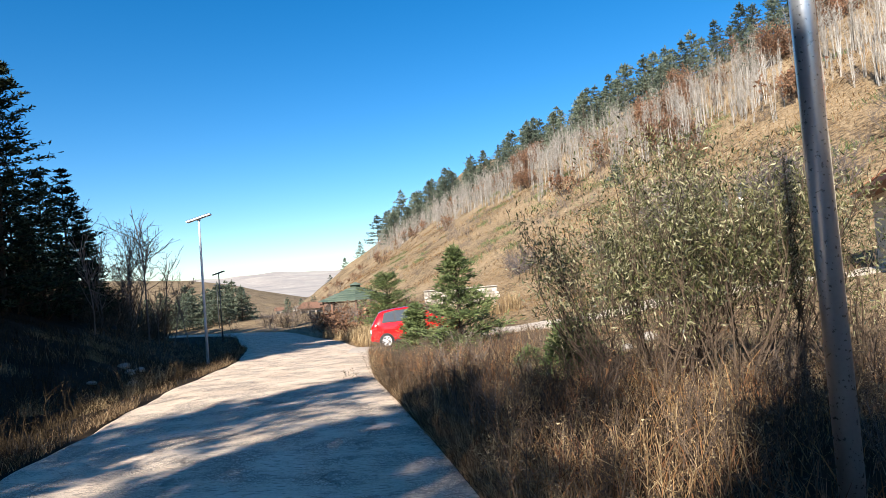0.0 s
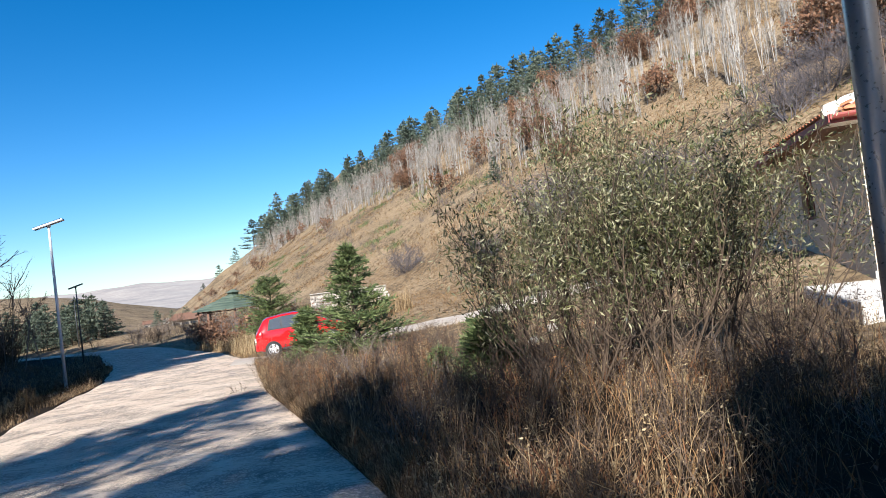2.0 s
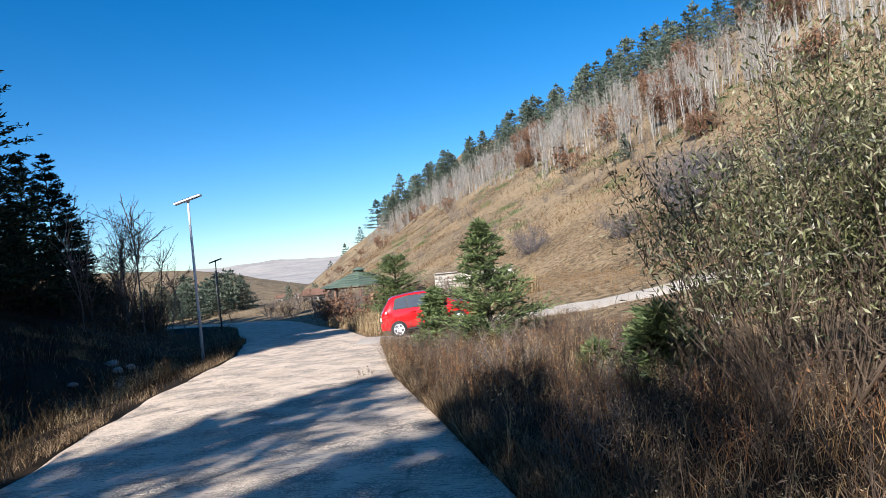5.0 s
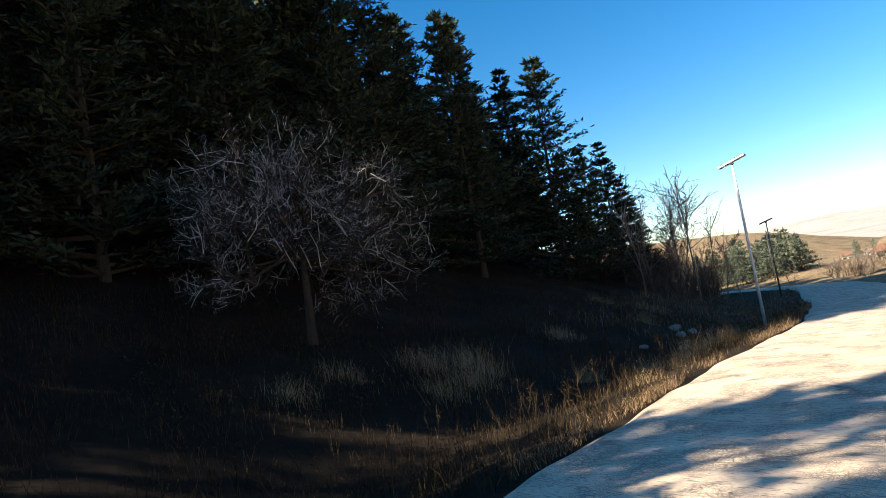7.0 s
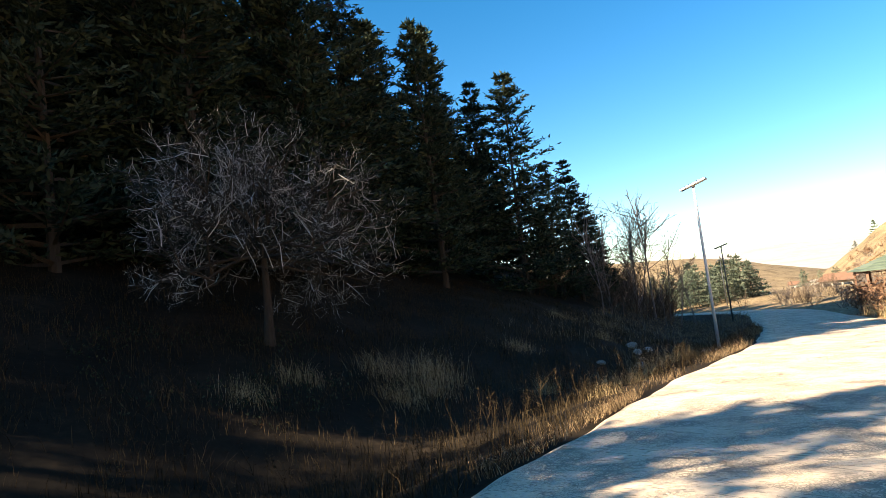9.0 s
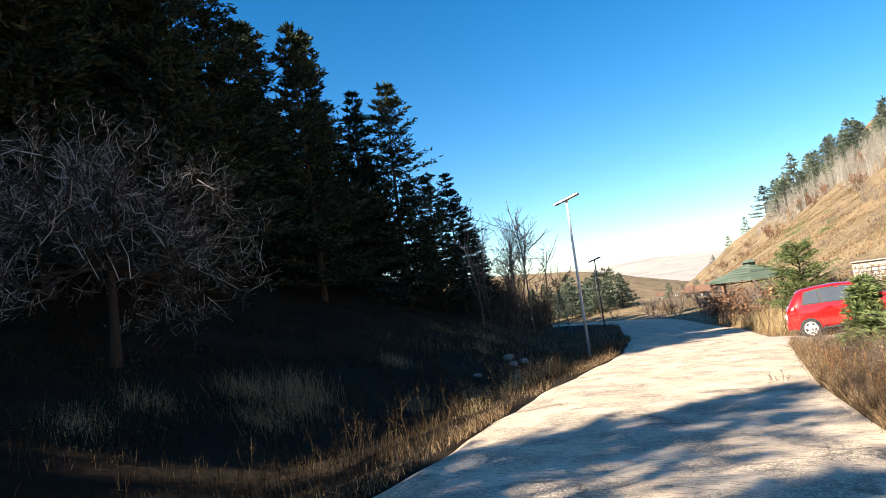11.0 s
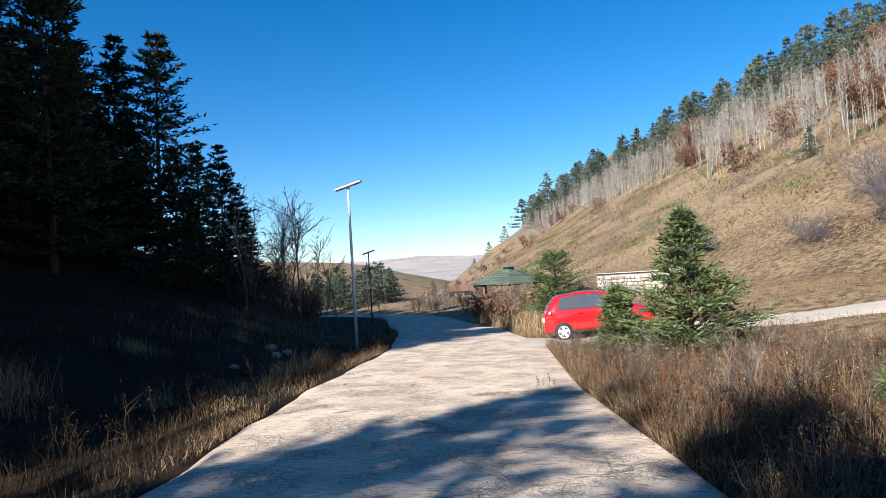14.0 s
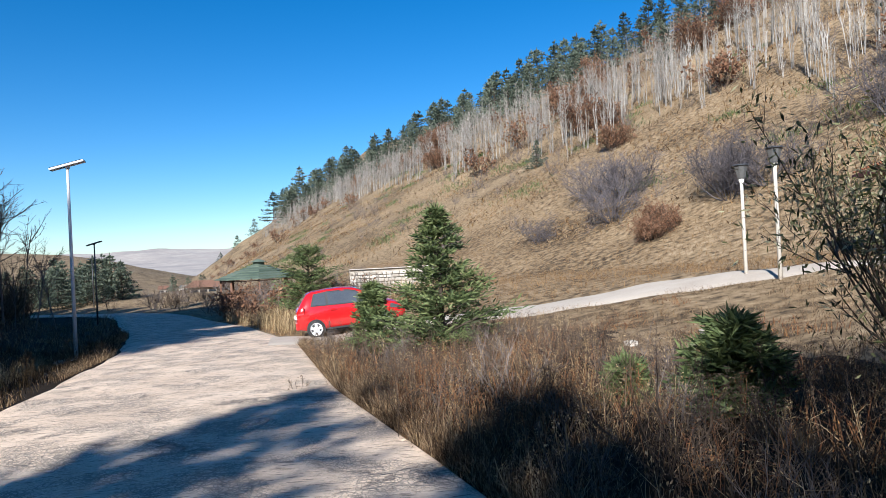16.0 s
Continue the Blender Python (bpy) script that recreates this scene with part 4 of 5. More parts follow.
# taller straw tufts along the ditch and the crest of the bank
TUFTS = [(-12.9, 14.5, 1.0, 1.0), (-12.2, 13.6, 0.8, 0.8), (-13.4, 13.2, 0.8, 0.75), (-11.9, 12.4, 0.7, 0.7), (-15.3, 26.5, 0.5, 0.8), (-11.1, 16.7, 0.5, 0.75), (-10.0, 17.8, 0.5, 0.6),
         (-9.5, 19.5, 0.6, 0.8), (-9.0, 18.0, 0.5, 0.7), (-8.6, 16.6, 0.5, 0.5), (-9.9, 21.0, 0.5, 0.7), (-10.7, 23.4, 0.5, 0.6), (-14.5, 20.0, 0.8, 0.5), (-13.2, 10.8, 0.7, 0.6),
         (-12.3, 9.0, 0.6, 0.6), (-7.8, 14.2, 0.5, 0.4), (-11.3, 25.6, 0.4, 0.7), (-17.5, 30.5, 1.0, 0.6), (-19.0, 29.0, 1.0, 0.5)]
bx, by, bh = [], [], []
for tx, ty, rad, hh in TUFTS:
    k = int(480 * rad)
    bx.append(rng.normal(tx, rad * 0.4, k)), by.append(rng.normal(ty, rad * 0.45, k)), bh.append(hh * rng.uniform(0.35, 0.85, k))
bx, by, bh = (np.concatenate(q) for q in (bx, by, bh))
k = off_road(bx, by, -1)
stuff("straw_tufts", blades(bx[k], by[k], rng, bh[k], 0.004, 0.42), M_STRAW, "tufts of tall straw-coloured grass along the ditch", "grass")
ey = rng.uniform(3, 34, 9000)
ex = road_x(ey) - HALF - 0.0 - np.abs(rng.normal(0, 0.3, 9000))
k = (np.sin(ey * 1.7) + np.sin(ey * 0.6 + 1) + rng.normal(0, 0.8, 9000)) > 0.5
stuff("edge_grass", blades(ex[k], ey[k], rng, 0.2, 0.005, 0.6), M_BLADE, "bleached grass along the edge of the road", "grass")
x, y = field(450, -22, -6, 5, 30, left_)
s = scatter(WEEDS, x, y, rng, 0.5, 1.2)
tagged(new("bank_weed_stalks", mesh_of("bank_weed_stalks", s, M_SHADED_BLADE)), "dead weed stalks on the bank, coloured dark as in shade", "weeds", kind="stuff")
x, y = field(90000, -10, 36, 22, 70, lambda x, y: off_road(x, y, 1) & off_track(x, y))
stuff("slope_grass", blades(x, y, rng, 0.27, 0.0055, 0.7), M_GOLD, "dry grass at the foot of the hill", "grass")
u, v = rng.uniform(6, 70, 90000), rng.uniform(-70, 200, 90000)
k = (np.sin(u * 0.35 + v * 0.12) + np.sin(v * 0.31) + rng.normal(0, 0.6, len(u))) > 0.2
x, y = hill_xy(u[k], v[k])
u2, v2 = rng.uniform(5, 60, 60000), rng.uniform(-60, 150, 60000)
k2 = (np.sin(u2 * 0.9 + v2 * 0.4) + np.sin(v2 * 0.7 - u2 * 0.3) + rng.normal(0, 0.5, len(u2))) > 0.9
x2, y2 = hill_xy(u2[k2], v2[k2])
stuff("dark_tussocks", blades(x2, y2, rng, 0.4, 0.05, 0.8), M_BLADE, "dark dead bracken and low scrub dotted over the slope", "scrub")
stuff("hill_tussocks", blades(x, y, rng, 0.36, 0.04, 0.8), M_GOLD, "brown tussocks and dead bracken over the hillside", "grass")


# low juniper mats on the slope
mx_, my_ = [], []
for _ in range(60):
    cu, cv, cr = rng.uniform(8, 42), rng.uniform(-45, 110), rng.uniform(0.6, 2.2)
    k = int(130 * cr)
    a, b = hill_xy(cu + rng.normal(0, cr * 0.45, k), cv + rng.normal(0, cr, k))
    mx_.append(a), my_.append(b)
mx_, my_ = np.concatenate(mx_), np.concatenate(my_)
stuff("juniper_mats", blades(mx_, my_, rng, 0.42, 0.035, 0.9), M_NEEDLE_YOUNG, "low dull green juniper mats on the slope", "scrub")

# brambles with a few green leaves under the bare tree
r = np.random.default_rng(141)
tips = []
for _ in range(700):
    x, y = r.uniform(-16, -11), r.uniform(6.5, 13)
    if math.sin(x * 1.9) + math.sin(y * 1.4 + x) > 0:
        tips.append((np.array([x, y, float(land(x, y)) + r.uniform(0.05, 0.35)]), np.array([r.normal(0, 0.5), r.normal(0, 0.5), 0.6])))
tagged(new("bramble_patch", mesh_of("bramble_patch", leaves_at(tips, r, 4, 0.07, 0.2, 0.5), M_NEEDLE)), "low green bramble leaves under the bare tree", "brambles", kind="stuff")
# pale stones half sunk in the bank
for i, (x, y, s_) in enumerate([(-14.6, 27.3, 0.28), (-14.2, 27.8, 0.2), (-13.6, 25.9, 0.22), (-12.6, 24.4, 0.18), (-11.9, 23.0, 0.2), (-12.9, 22.2, 0.15), (3.6, 14.8, 0.16), (4.3, 15.6, 0.2), (3.0, 15.9, 0.12), (-10.9, 26.0, 0.16)]):
    r = np.random.default_rng(150 + i)
    bm = bmesh.new()
    bmesh.ops.create_icosphere(bm, subdivisions=2, radius=1.0)
    for v_ in bm.verts:
        v_.co = Vector((v_.co.x * s_ * 1.3, v_.co.y * s_, v_.co.z * s_ * 0.7)) * (0.85 + 0.3 * noise.noise(v_.co * 1.7 + Vector((i * 3.1, 0, 0))))
    me = bpy.data.meshes.new("rock")
    bm.to_mesh(me)
    bm.free()
    me.materials.append(M_STONE)
    ob = new("rock", me)
    ob.matrix_basis = pose(x, y, float(land(x, y)) + s_ * 0.25, rz=i * 40)
    tagged(ob, "pale weathered stone half sunk in the ground", "rock", "stones of the bank")


# a weed rooted in a crack of the road
r = np.random.default_rng(161)
w, t, tips = branching(r, 0.26, 7, 0.3, 1, 0.003, kids=5, ratio=0.4, wiggle=0.15, upward=0.4, sides=3)
w.add(t.v, t.f)
WX, WY = -2.55, 15.3
tuft = root("weed_tuft", "small dry weed growing through the road", "weed", pose(WX, WY, float(road_z(WY)) + 0.01))
part("stalks", w, M_STEM, tuft)["kind"] = "stuff"
part("leaves", leaves_at(tips, r, 2, 0.03, 0.06, 0.3), M_BLADE, tuft)["kind"] = "stuff"

# ---- lamps ----
def solar_lamp(x, y, h, rz, material, label):
    z = float(land(x, y))
    r_ = root("street_lamp", label, "street lamp", pose(x, y, z, rz=rz), "solar street lamps")
    s = Soup()
    s.tube([(0, 0, -0.1), (0, 0, h * 0.5), (0, 0, h)], [0.06, 0.05, 0.04], 12)
    part("pole", s, material, r_, smooth=True)
    part("base_plate", bevelled(-0.15, -0.15, -0.05, 0.15, 0.15, 0.02), material, r_)
    tilt = pose(0, 0, h + 0.06, 0, -16, 0)
    part("lamp_head", bevelled(-0.5, -0.16, -0.05, 0.5, 0.16, 0.02, 0.015), material, r_, at=tilt)
    part("solar_panel", bevelled(-0.48, -0.15, 0.022, 0.48, 0.15, 0.034, 0.004), M_PANEL, r_, at=tilt)
    part("bracket", bevelled(-0.06, -0.05, -0.12, 0.06, 0.05, -0.02), material, r_, at=pose(0, 0, h + 0.06))
    return r_


solar_lamp(-10.58, 26.33, 5.95, 10, M_LAMPGREY, "galvanised solar street lamp beside the road")
solar_lamp(-20.5, 52.6, 5.6, 10, M_DARKMETAL, "dark solar street lamp further down the road")
solar_lamp(-33.5, 84, 5.6, 10, M_DARKMETAL, "dark solar street lamp further down the road")
s = Soup()
s.tube([(0, 0, -0.1), (0, 0, 3), (0, 0, 6)], [0.06, 0.056, 0.05], 24)
pole = root("lamp_pole", "shiny galvanised steel pole beside the road", "pole", pose(2.24, 3.61, float(land(2.24, 3.61))))
part("shaft", s, M_GALV, pole, smooth=True)


def park_lamp(x, y, h):
    r_ = root("park_lamp", "white post lamp with a dark tapered lantern", "lamp post", pose(x, y, float(land(x, y))), "park lamps by the house")
    s = Soup()
    s.tube([(0, 0, -0.1), (0, 0, h - 0.5), (0, 0, h - 0.38)], [0.05, 0.042, 0.08], 12)
    part("post", s, M_PLASTER, r_, smooth=True)
    s = Soup()
    s.tube([(0, 0, h - 0.38), (0, 0, h - 0.03)], [0.095, 0.185], 8)
    part("lantern", s, M_SMOKED, r_)
    s = Soup()
    s.tube([(0, 0, h - 0.03), (0, 0, h)], [0.225, 0.2], 8)
    part("cap", s, M_DARKMETAL, r_)


park_lamp(8.4, 21.4, 2.92)
park_lamp(8.25, 19.7, 3.15)

# ---- car ----
def hatchback(x, y, z, rz, tilt):
    car = root("car", "red small hatchback parked on the gravel track", "car", pose(x, y, z, 0, -tilt, rz))
    # stations along the car: x, half width, bottom, belt height, roof height, half roof width
    ST = [(-0.60, 0.70, 0.42, 0.86, 0.86, 0.62), (-0.56, 0.77, 0.30, 0.95, 0.97, 0.66), (-0.42, 0.81, 0.26, 1.0, 1.16, 0.62),
          (-0.22, 0.83, 0.24, 1.0, 1.40, 0.59), (-0.05, 0.84, 0.23, 0.99, 1.47, 0.585), (0.5, 0.845, 0.22, 0.97, 1.51, 0.58), (1.0, 0.845, 0.22, 0.955, 1.51, 0.58),
          (1.45, 0.845, 0.22, 0.945, 1.46, 0.575), (1.8, 0.845, 0.22, 0.94, 1.32, 0.58), (2.15, 0.84, 0.23, 0.935, 1.1, 0.6), (2.45, 0.83, 0.24, 0.91, 0.95, 0.66),
          (2.8, 0.81, 0.25, 0.83, 0.9, 0.62), (3.05, 0.75, 0.28, 0.7, 0.78, 0.52), (3.2, 0.6, 0.36, 0.55, 0.6, 0.42)]
    A = np.array(ST)
    col = lambda i, xx: float(np.interp(xx, A[:, 0], A[:, i]))
    s = Soup()
    xs = np.linspace(-0.6, 3.2, 60)
    ring = []
    for xx in xs:
        hw, zb, zt, zr_, rw_ = (col(i, xx) for i in range(1, 6))
        half = [(0, zb), (hw * 0.85, zb), (hw * 0.96, zb + 0.06), (hw, zb + (zt - zb) * 0.45), (hw * 0.985, zt - 0.12), (hw * 0.955, zt),
                (hw * 0.955 + (rw_ - hw * 0.955) * 0.5, zt + (zr_ - zt) * 0.5), (rw_, zr_ - 0.035), (rw_ * 0.86, zr_), (0, zr_ + 0.012)]
        ring.append([(xx, a, b) for a, b in half] + [(xx, -a, b) for a, b in reversed(half[1:-1])])
    n = len(ring[0])
    s.add([p for r_ in ring for p in r_], [(i * n + j, i * n + (j + 1) % n, (i + 1) * n + (j + 1) % n, (i + 1) * n + j) for i in range(len(xs) - 1) for j in range(n)]
          + [tuple(range(n)), tuple(reversed(range((len(xs) - 1) * n, len(xs) * n)))])
    part("body", s, M_RED, car, smooth=True)

    def flank(xx, zz, off):
        hw, zb, zt, zr_, rw_ = (col(i, xx) for i in range(1, 6))
        f = (zz - zt) / max(0.02, zr_ - 0.035 - zt)
        return hw * 0.955 + (rw_ - hw * 0.955) * f + off if f > 0 else hw + off

    def panel(name, poly, material, off, side, thick=0.01):
        s = Soup()
        out = [(px, side * flank(px, pz, off), pz) for px, pz in poly]
        inn = [(px, side * flank(px, pz, off - thick - 0.01), pz) for px, pz in poly]
        k = len(poly)
        s.add(out + inn, [tuple(range(k)), tuple(range(2 * k - 1, k - 1, -1))] + [(i, (i + 1) % k, k + (i + 1) % k, k + i) for i in range(k)])
        return part(name, s, material, car)

    for side in (1, -1):
        panel("window_surround", [(-0.12, 1.02), (0.85, 0.99), (1.95, 0.965), (1.5, 1.37), (1.2, 1.435), (0.5, 1.45), (0.02, 1.4)], M_TRIM, 0.016, side, 0.03)
        panel("rear_window_glass", [(-0.04, 1.05), (0.42, 1.03), (0.42, 1.41), (0.08, 1.38)], M_CARGLASS, 0.026, side, 0.02)
        panel("door_window_glass", [(0.5, 1.025), (1.85, 0.985), (1.48, 1.34), (1.2, 1.4), (0.5, 1.415)], M_CARGLASS, 0.026, side, 0.02)
        panel("tail_light", [(-0.55, 0.78), (-0.36, 0.8), (-0.33, 1.0), (-0.44, 1.06), (-0.52, 0.98)], M_REDLAMP, 0.012, side)
        panel("door_seam", [(0.46, 0.3), (0.475, 0.3), (0.475, 0.98), (0.46, 0.98)], M_TRIM, 0.004, side)
        panel("door_seam", [(1.62, 0.3), (1.635, 0.3), (1.635, 0.95), (1.62, 0.95)], M_TRIM, 0.004, side)
        panel("door_handle", [(0.55, 0.84), (0.74, 0.84), (0.74, 0.88), (0.55, 0.88)], M_RED, 0.03, side, 0.03)
        panel("sill_trim", [(0.36, 0.235), (2.0, 0.235), (2.0, 0.29), (0.36, 0.29)], M_TRIM, 0.006, side)
        panel("headlight", [(2.62, 0.68), (3.0, 0.62), (2.95, 0.72), (2.65, 0.82)], M_CARGLASS, 0.026, side, 0.02)
        s = bevelled(1.72, 0.0, 0.98, 1.9, 0.19, 1.13, 0.04)
        part("mirror", s, M_RED, car, at=Matrix.Translation((0, 0.84, 0)) if side > 0 else Matrix.Translation((0, -1.03, 0)))
        for wx in (0.0, 2.39):
            # flat black ring drawn as the shaded gap over the tyre
            s = Soup()
            k = 28
            ang = [2 * math.pi * i / k for i in range(k)]
            yy = side * 0.85
            s.add([(wx + r_ * math.cos(a), yy + dy, 0.29 + r_ * math.sin(a)) for r_, dy in ((0.315, 0), (0.24, 0), (0.315, -side * 0.06)) for a in ang],
                  [(i, (i + 1) % k, k + (i + 1) % k, k + i) for i in range(k)] + [(i, (i + 1) % k, 2 * k + (i + 1) % k, 2 * k + i) for i in range(k)])
            part("arch_shade_ring", s, M_TRIM, car)
            wheel = part("wheel", Soup(), M_RUBBER, car)
            wheel.matrix_basis = Matrix.Translation((wx, side * 0.795, 0.29))
            prof = [(0.20, -0.09), (0.27, -0.09), (0.29, -0.06), (0.29, 0.06), (0.275, 0.088), (0.21, 0.09)]
            s = Soup()
            s.add([(r_ * math.cos(a), w_, r_ * math.sin(a)) for r_, w_ in prof for a in ang],
                  [(j * k + i, j * k + (i + 1) % k, (j + 1) * k + (i + 1) % k, (j + 1) * k + i) for j in range(5) for i in range(k)])
            part("tyre", s, M_RUBBER, wheel, smooth=True)
            s = Soup()
            s.add([(r_ * math.cos(a), side * w_, r_ * math.sin(a)) for r_, w_ in ((0.215, 0.088), (0.19, 0.094), (0.186, 0.066), (0.15, 0.06)) for a in ang],
                  [(j * k + i, j * k + (i + 1) % k, (j + 1) * k + (i + 1) % k, (j + 1) * k + i) for j in range(3) for i in range(k)])
            part("rim", s, M_ALLOY, wheel, smooth=True)
            # dark disc stands in for the shaded wheel well between the spokes
            s = Soup()
            s.tube([(0, side * 0.05, 0), (0, side * 0.064, 0)], [0.19, 0.19], 24)
            part("well_shade_disc", s, M_DARKMETAL, wheel)
            for q in range(5):
                m = Matrix.Rotation(2 * math.pi * q / 5, 4, "Y")
                part("spoke", bevelled(-0.048, -0.012, 0.02, 0.048, 0.012, 0.195, 0.01), M_ALLOY, wheel, at=Matrix.Translation((0, side * 0.08, 0)) @ m)
            s = Soup()
            s.tube([(0, side * 0.06, 0), (0, side * 0.1, 0)], [0.07, 0.055], 14)
            part("hub_cap", s, M_ALLOY, wheel)
    part("rear_bumper", bevelled(-0.67, -0.74, 0.3, -0.5, 0.74, 0.58, 0.05), M_RED, car)
    part("number_plate", bevelled(-0.665, -0.26, 0.62, -0.6, 0.26, 0.73, 0.006), M_PLASTER, car)
    s = Soup()
    s.add([(-0.535, -0.52, 1.03), (-0.535, 0.52, 1.03), (-0.235, 0.5, 1.4), (-0.235, -0.5, 1.4), (-0.49, -0.52, 1.0), (-0.49, 0.52, 1.0), (-0.2, 0.5, 1.38), (-0.2, -0.5, 1.38)],
          [(0, 3, 2, 1), (4, 5, 6, 7), (0, 1, 5, 4), (1, 2, 6, 5), (2, 3, 7, 6), (3, 0, 4, 7)])
    part("rear_screen", s, M_CARGLASS, car)
    s = Soup()
    s.add([(2.42, -0.6, 0.98), (2.42, 0.6, 0.98), (1.56, 0.52, 1.445), (1.56, -0.52, 1.445), (2.36, -0.6, 0.95), (2.36, 0.6, 0.95), (1.5, 0.52, 1.42), (1.5, -0.52, 1.42)],
          [(0, 1, 2, 3), (4, 7, 6, 5), (0, 4, 5, 1), (1, 5, 6, 2), (2, 6, 7, 3), (3, 7, 4, 0)])
    part("windscreen", s, M_CARGLASS, car)
    return car


hatchback(-3.3, 26.4, float(land(-3.3, 26.2)) + 0.02, 9, 3.6).scale = (0.9, 0.95, 0.96)


# ---- house ----
def house_with_hips(x, y, z, rz, wide, deep, eave):
    h = root("house", "cream rendered single-storey house with a red tiled hip roof", "house", pose(x, y, z, rz=rz), kind="")
    t = 0.3
    s = Soup()
    s.box(0, 0, -0.9, wide, t, eave)
    part("front_wall", s, M_WALL, h)
    # side wall with one window opening
    w0, w1, z0, z1 = 3.4, 4.5, 1.0, 2.2
    s = Soup()
    s.box(0, t, -0.9, t, w0, eave), s.box(0, w1, -0.9, t, deep, eave)
    s.box(0, w0, -0.9, t, w1, z0), s.box(0, w0, z1, t, w1, eave)
    part("side_wall", s, M_WALL, h)
    s = Soup()
    s.box(t, deep - t, -0.9, wide, deep, eave), s.box(wide - t, t, -0.9, wide, deep - t, eave)
    part("rear_wall", s, M_WALL, h)
    win = part("window", Soup(), M_OXIDE, h)
    for q in ((w0, z0, w0 + 0.07, z1), (w1 - 0.07, z0, w1, z1), (w0 + 0.07, z0, w1 - 0.07, z0 + 0.07), (w0 + 0.07, z1 - 0.07, w1 - 0.07, z1), ((w0 + w1) / 2 - 0.03, z0 + 0.07, (w0 + w1) / 2 + 0.03, z1 - 0.07)):
        part("frame_bar", bevelled(0.1, q[0], q[1], 0.17, q[2], q[3], 0.008), M_OXIDE, win)
    part("pane", bevelled(0.13, w0 + 0.05, z0 + 0.05, 0.14, w1 - 0.05, z1 - 0.05, 0.002), M_DARKGLASS, win)
    o, rise = 0.55, 1.9
    mid = (wide + 2 * o) / 2
    C = [(-o, -o, eave), (wide + o, -o, eave), (wide + o, deep + o, eave), (-o, deep + o, eave)]
    R0, R1 = (wide / 2, mid - o, eave + rise), (wide / 2, deep + o - mid, eave + rise)
    s = Soup()
    low = [(a, b, c - 0.1) for a, b, c in C]
    s.add(C + [R0, R1] + low, [(0, 1, 4), (1, 2, 5, 4), (2, 3, 5), (3, 0, 4, 5), (9, 8, 7, 6), (0, 6, 7, 1), (1, 7, 8, 2), (2, 8, 9, 3), (3, 9, 6, 0)])
    roof = part("roof", s, M_TILE, h)
    # barrel tiles on the two slopes that face the road
    pitch = math.atan2(rise, mid)
    slope = math.hypot(rise, mid)
    tile = Soup()
    prof = [(0.105 * math.cos(a), 0.05 * math.sin(a)) for a in np.linspace(0, math.pi, 6)]
    tile.add([(px * (1.0 if e == 0 else 0.86), e * 0.42, pz + 0.012 + (0.03 if e == 0 else 0.0)) for e in (0, 1) for px, pz in prof], [(i, i + 1, 7 + i, 6 + i) for i in range(5)] + [(5, 4, 3, 2, 1, 0)])
    tile_me = mesh_of("tile", tile, M_TILE, True)
    flush = Soup()
    for face in (0, 1):
        length = (wide if face == 0 else deep) + 2 * o
        rows = 11 if face == 0 else 6
        for rI in range(rows):
            d = rI * 0.37
            inset = d * math.cos(pitch)
            for cI in range(int(length / 0.23)):
                a = -o + 0.115 + cI * 0.23
                if a < -o + inset or a > length - o - inset:
                    continue
                if face == 0:
                    m = Matrix.Translation((a, -o + d * math.cos(pitch), eave + d * math.sin(pitch) + 0.005)) @ Matrix.Rotation(pitch, 4, "X")
                else:
                    m = Matrix.Translation((-o + d * math.cos(pitch), a, eave + d * math.sin(pitch) + 0.005)) @ Matrix.Rotation(-math.pi / 2, 4, "Z") @ Matrix.Rotation(pitch, 4, "X")
                if face == 0 and rI < 8:
                    part("tile", tile_me, M_TILE, roof, at=m)
                else:
                    flush.add([m @ Vector(v) for v in tile.v], tile.f)
    part("tile_field", flush, M_TILE, roof)["kind"] = "stuff"
    for end, a, b in (("hip", C[0], R0), ("hip", C[1], R0)):
        a, b = Vector(a), Vector(b)
        for i in range(14):
            p, q = a.lerp(b, i / 14), a.lerp(b, (i + 0.96) / 14)
            s = Soup()
            s.tube([p + Vector((0, 0, 0.07)), q + Vector((0, 0, 0.06))], [0.12, 0.1], 8)
            part("hip_tile", s, M_MORTAR, roof, "whitened hip tile")
    part("fascia", bevelled(-o, -o - 0.025, eave - 0.16, wide + o, -o - 0.002, eave, 0.004), M_OXIDE, h)
    part("side_fascia", bevelled(-o - 0.025, -o, eave - 0.14, -o - 0.002, deep + o, eave, 0.004), M_OXIDE, h)
    part("soffit", bevelled(-o + 0.01, -o + 0.01, eave - 0.16, wide + o - 0.01, -0.003, eave - 0.11, 0.004), M_PLASTER, h)
    part("side_soffit", bevelled(-o + 0.01, 0.0, eave - 0.16, -0.003, deep, eave - 0.11, 0.004), M_WOOD, h)
    s = Soup()
    gut = [(-o - 0.15 + 0.06 * math.cos(a), eave - 0.05 + 0.06 * math.sin(a)) for a in np.linspace(math.pi, 2 * math.pi, 7)]
    s.add([(xx, py + 0.06, pz) for xx in (-o, wide + o) for py, pz in gut], [(i, i + 1, 8 + i, 7 + i) for i in range(6)])
    g = part("gutter", s, M_OXIDE, h, smooth=True)
    s = Soup()
    s.tube([(0.62, -o - 0.09, eave - 0.1), (0.62, -o - 0.08, eave - 0.22), (0.62, -0.09, eave - 0.5), (0.62, -0.07, eave - 0.62), (0.62, -0.07, 0.02)], [0.05] * 5, 10)
    part("downpipe", s, M_OXIDE, h, smooth=True)
    part("plinth", bevelled(-0.05, -0.06, -0.9, wide, -0.003, 0.0, 0.01), M_STONE, h, "pale stone plinth")
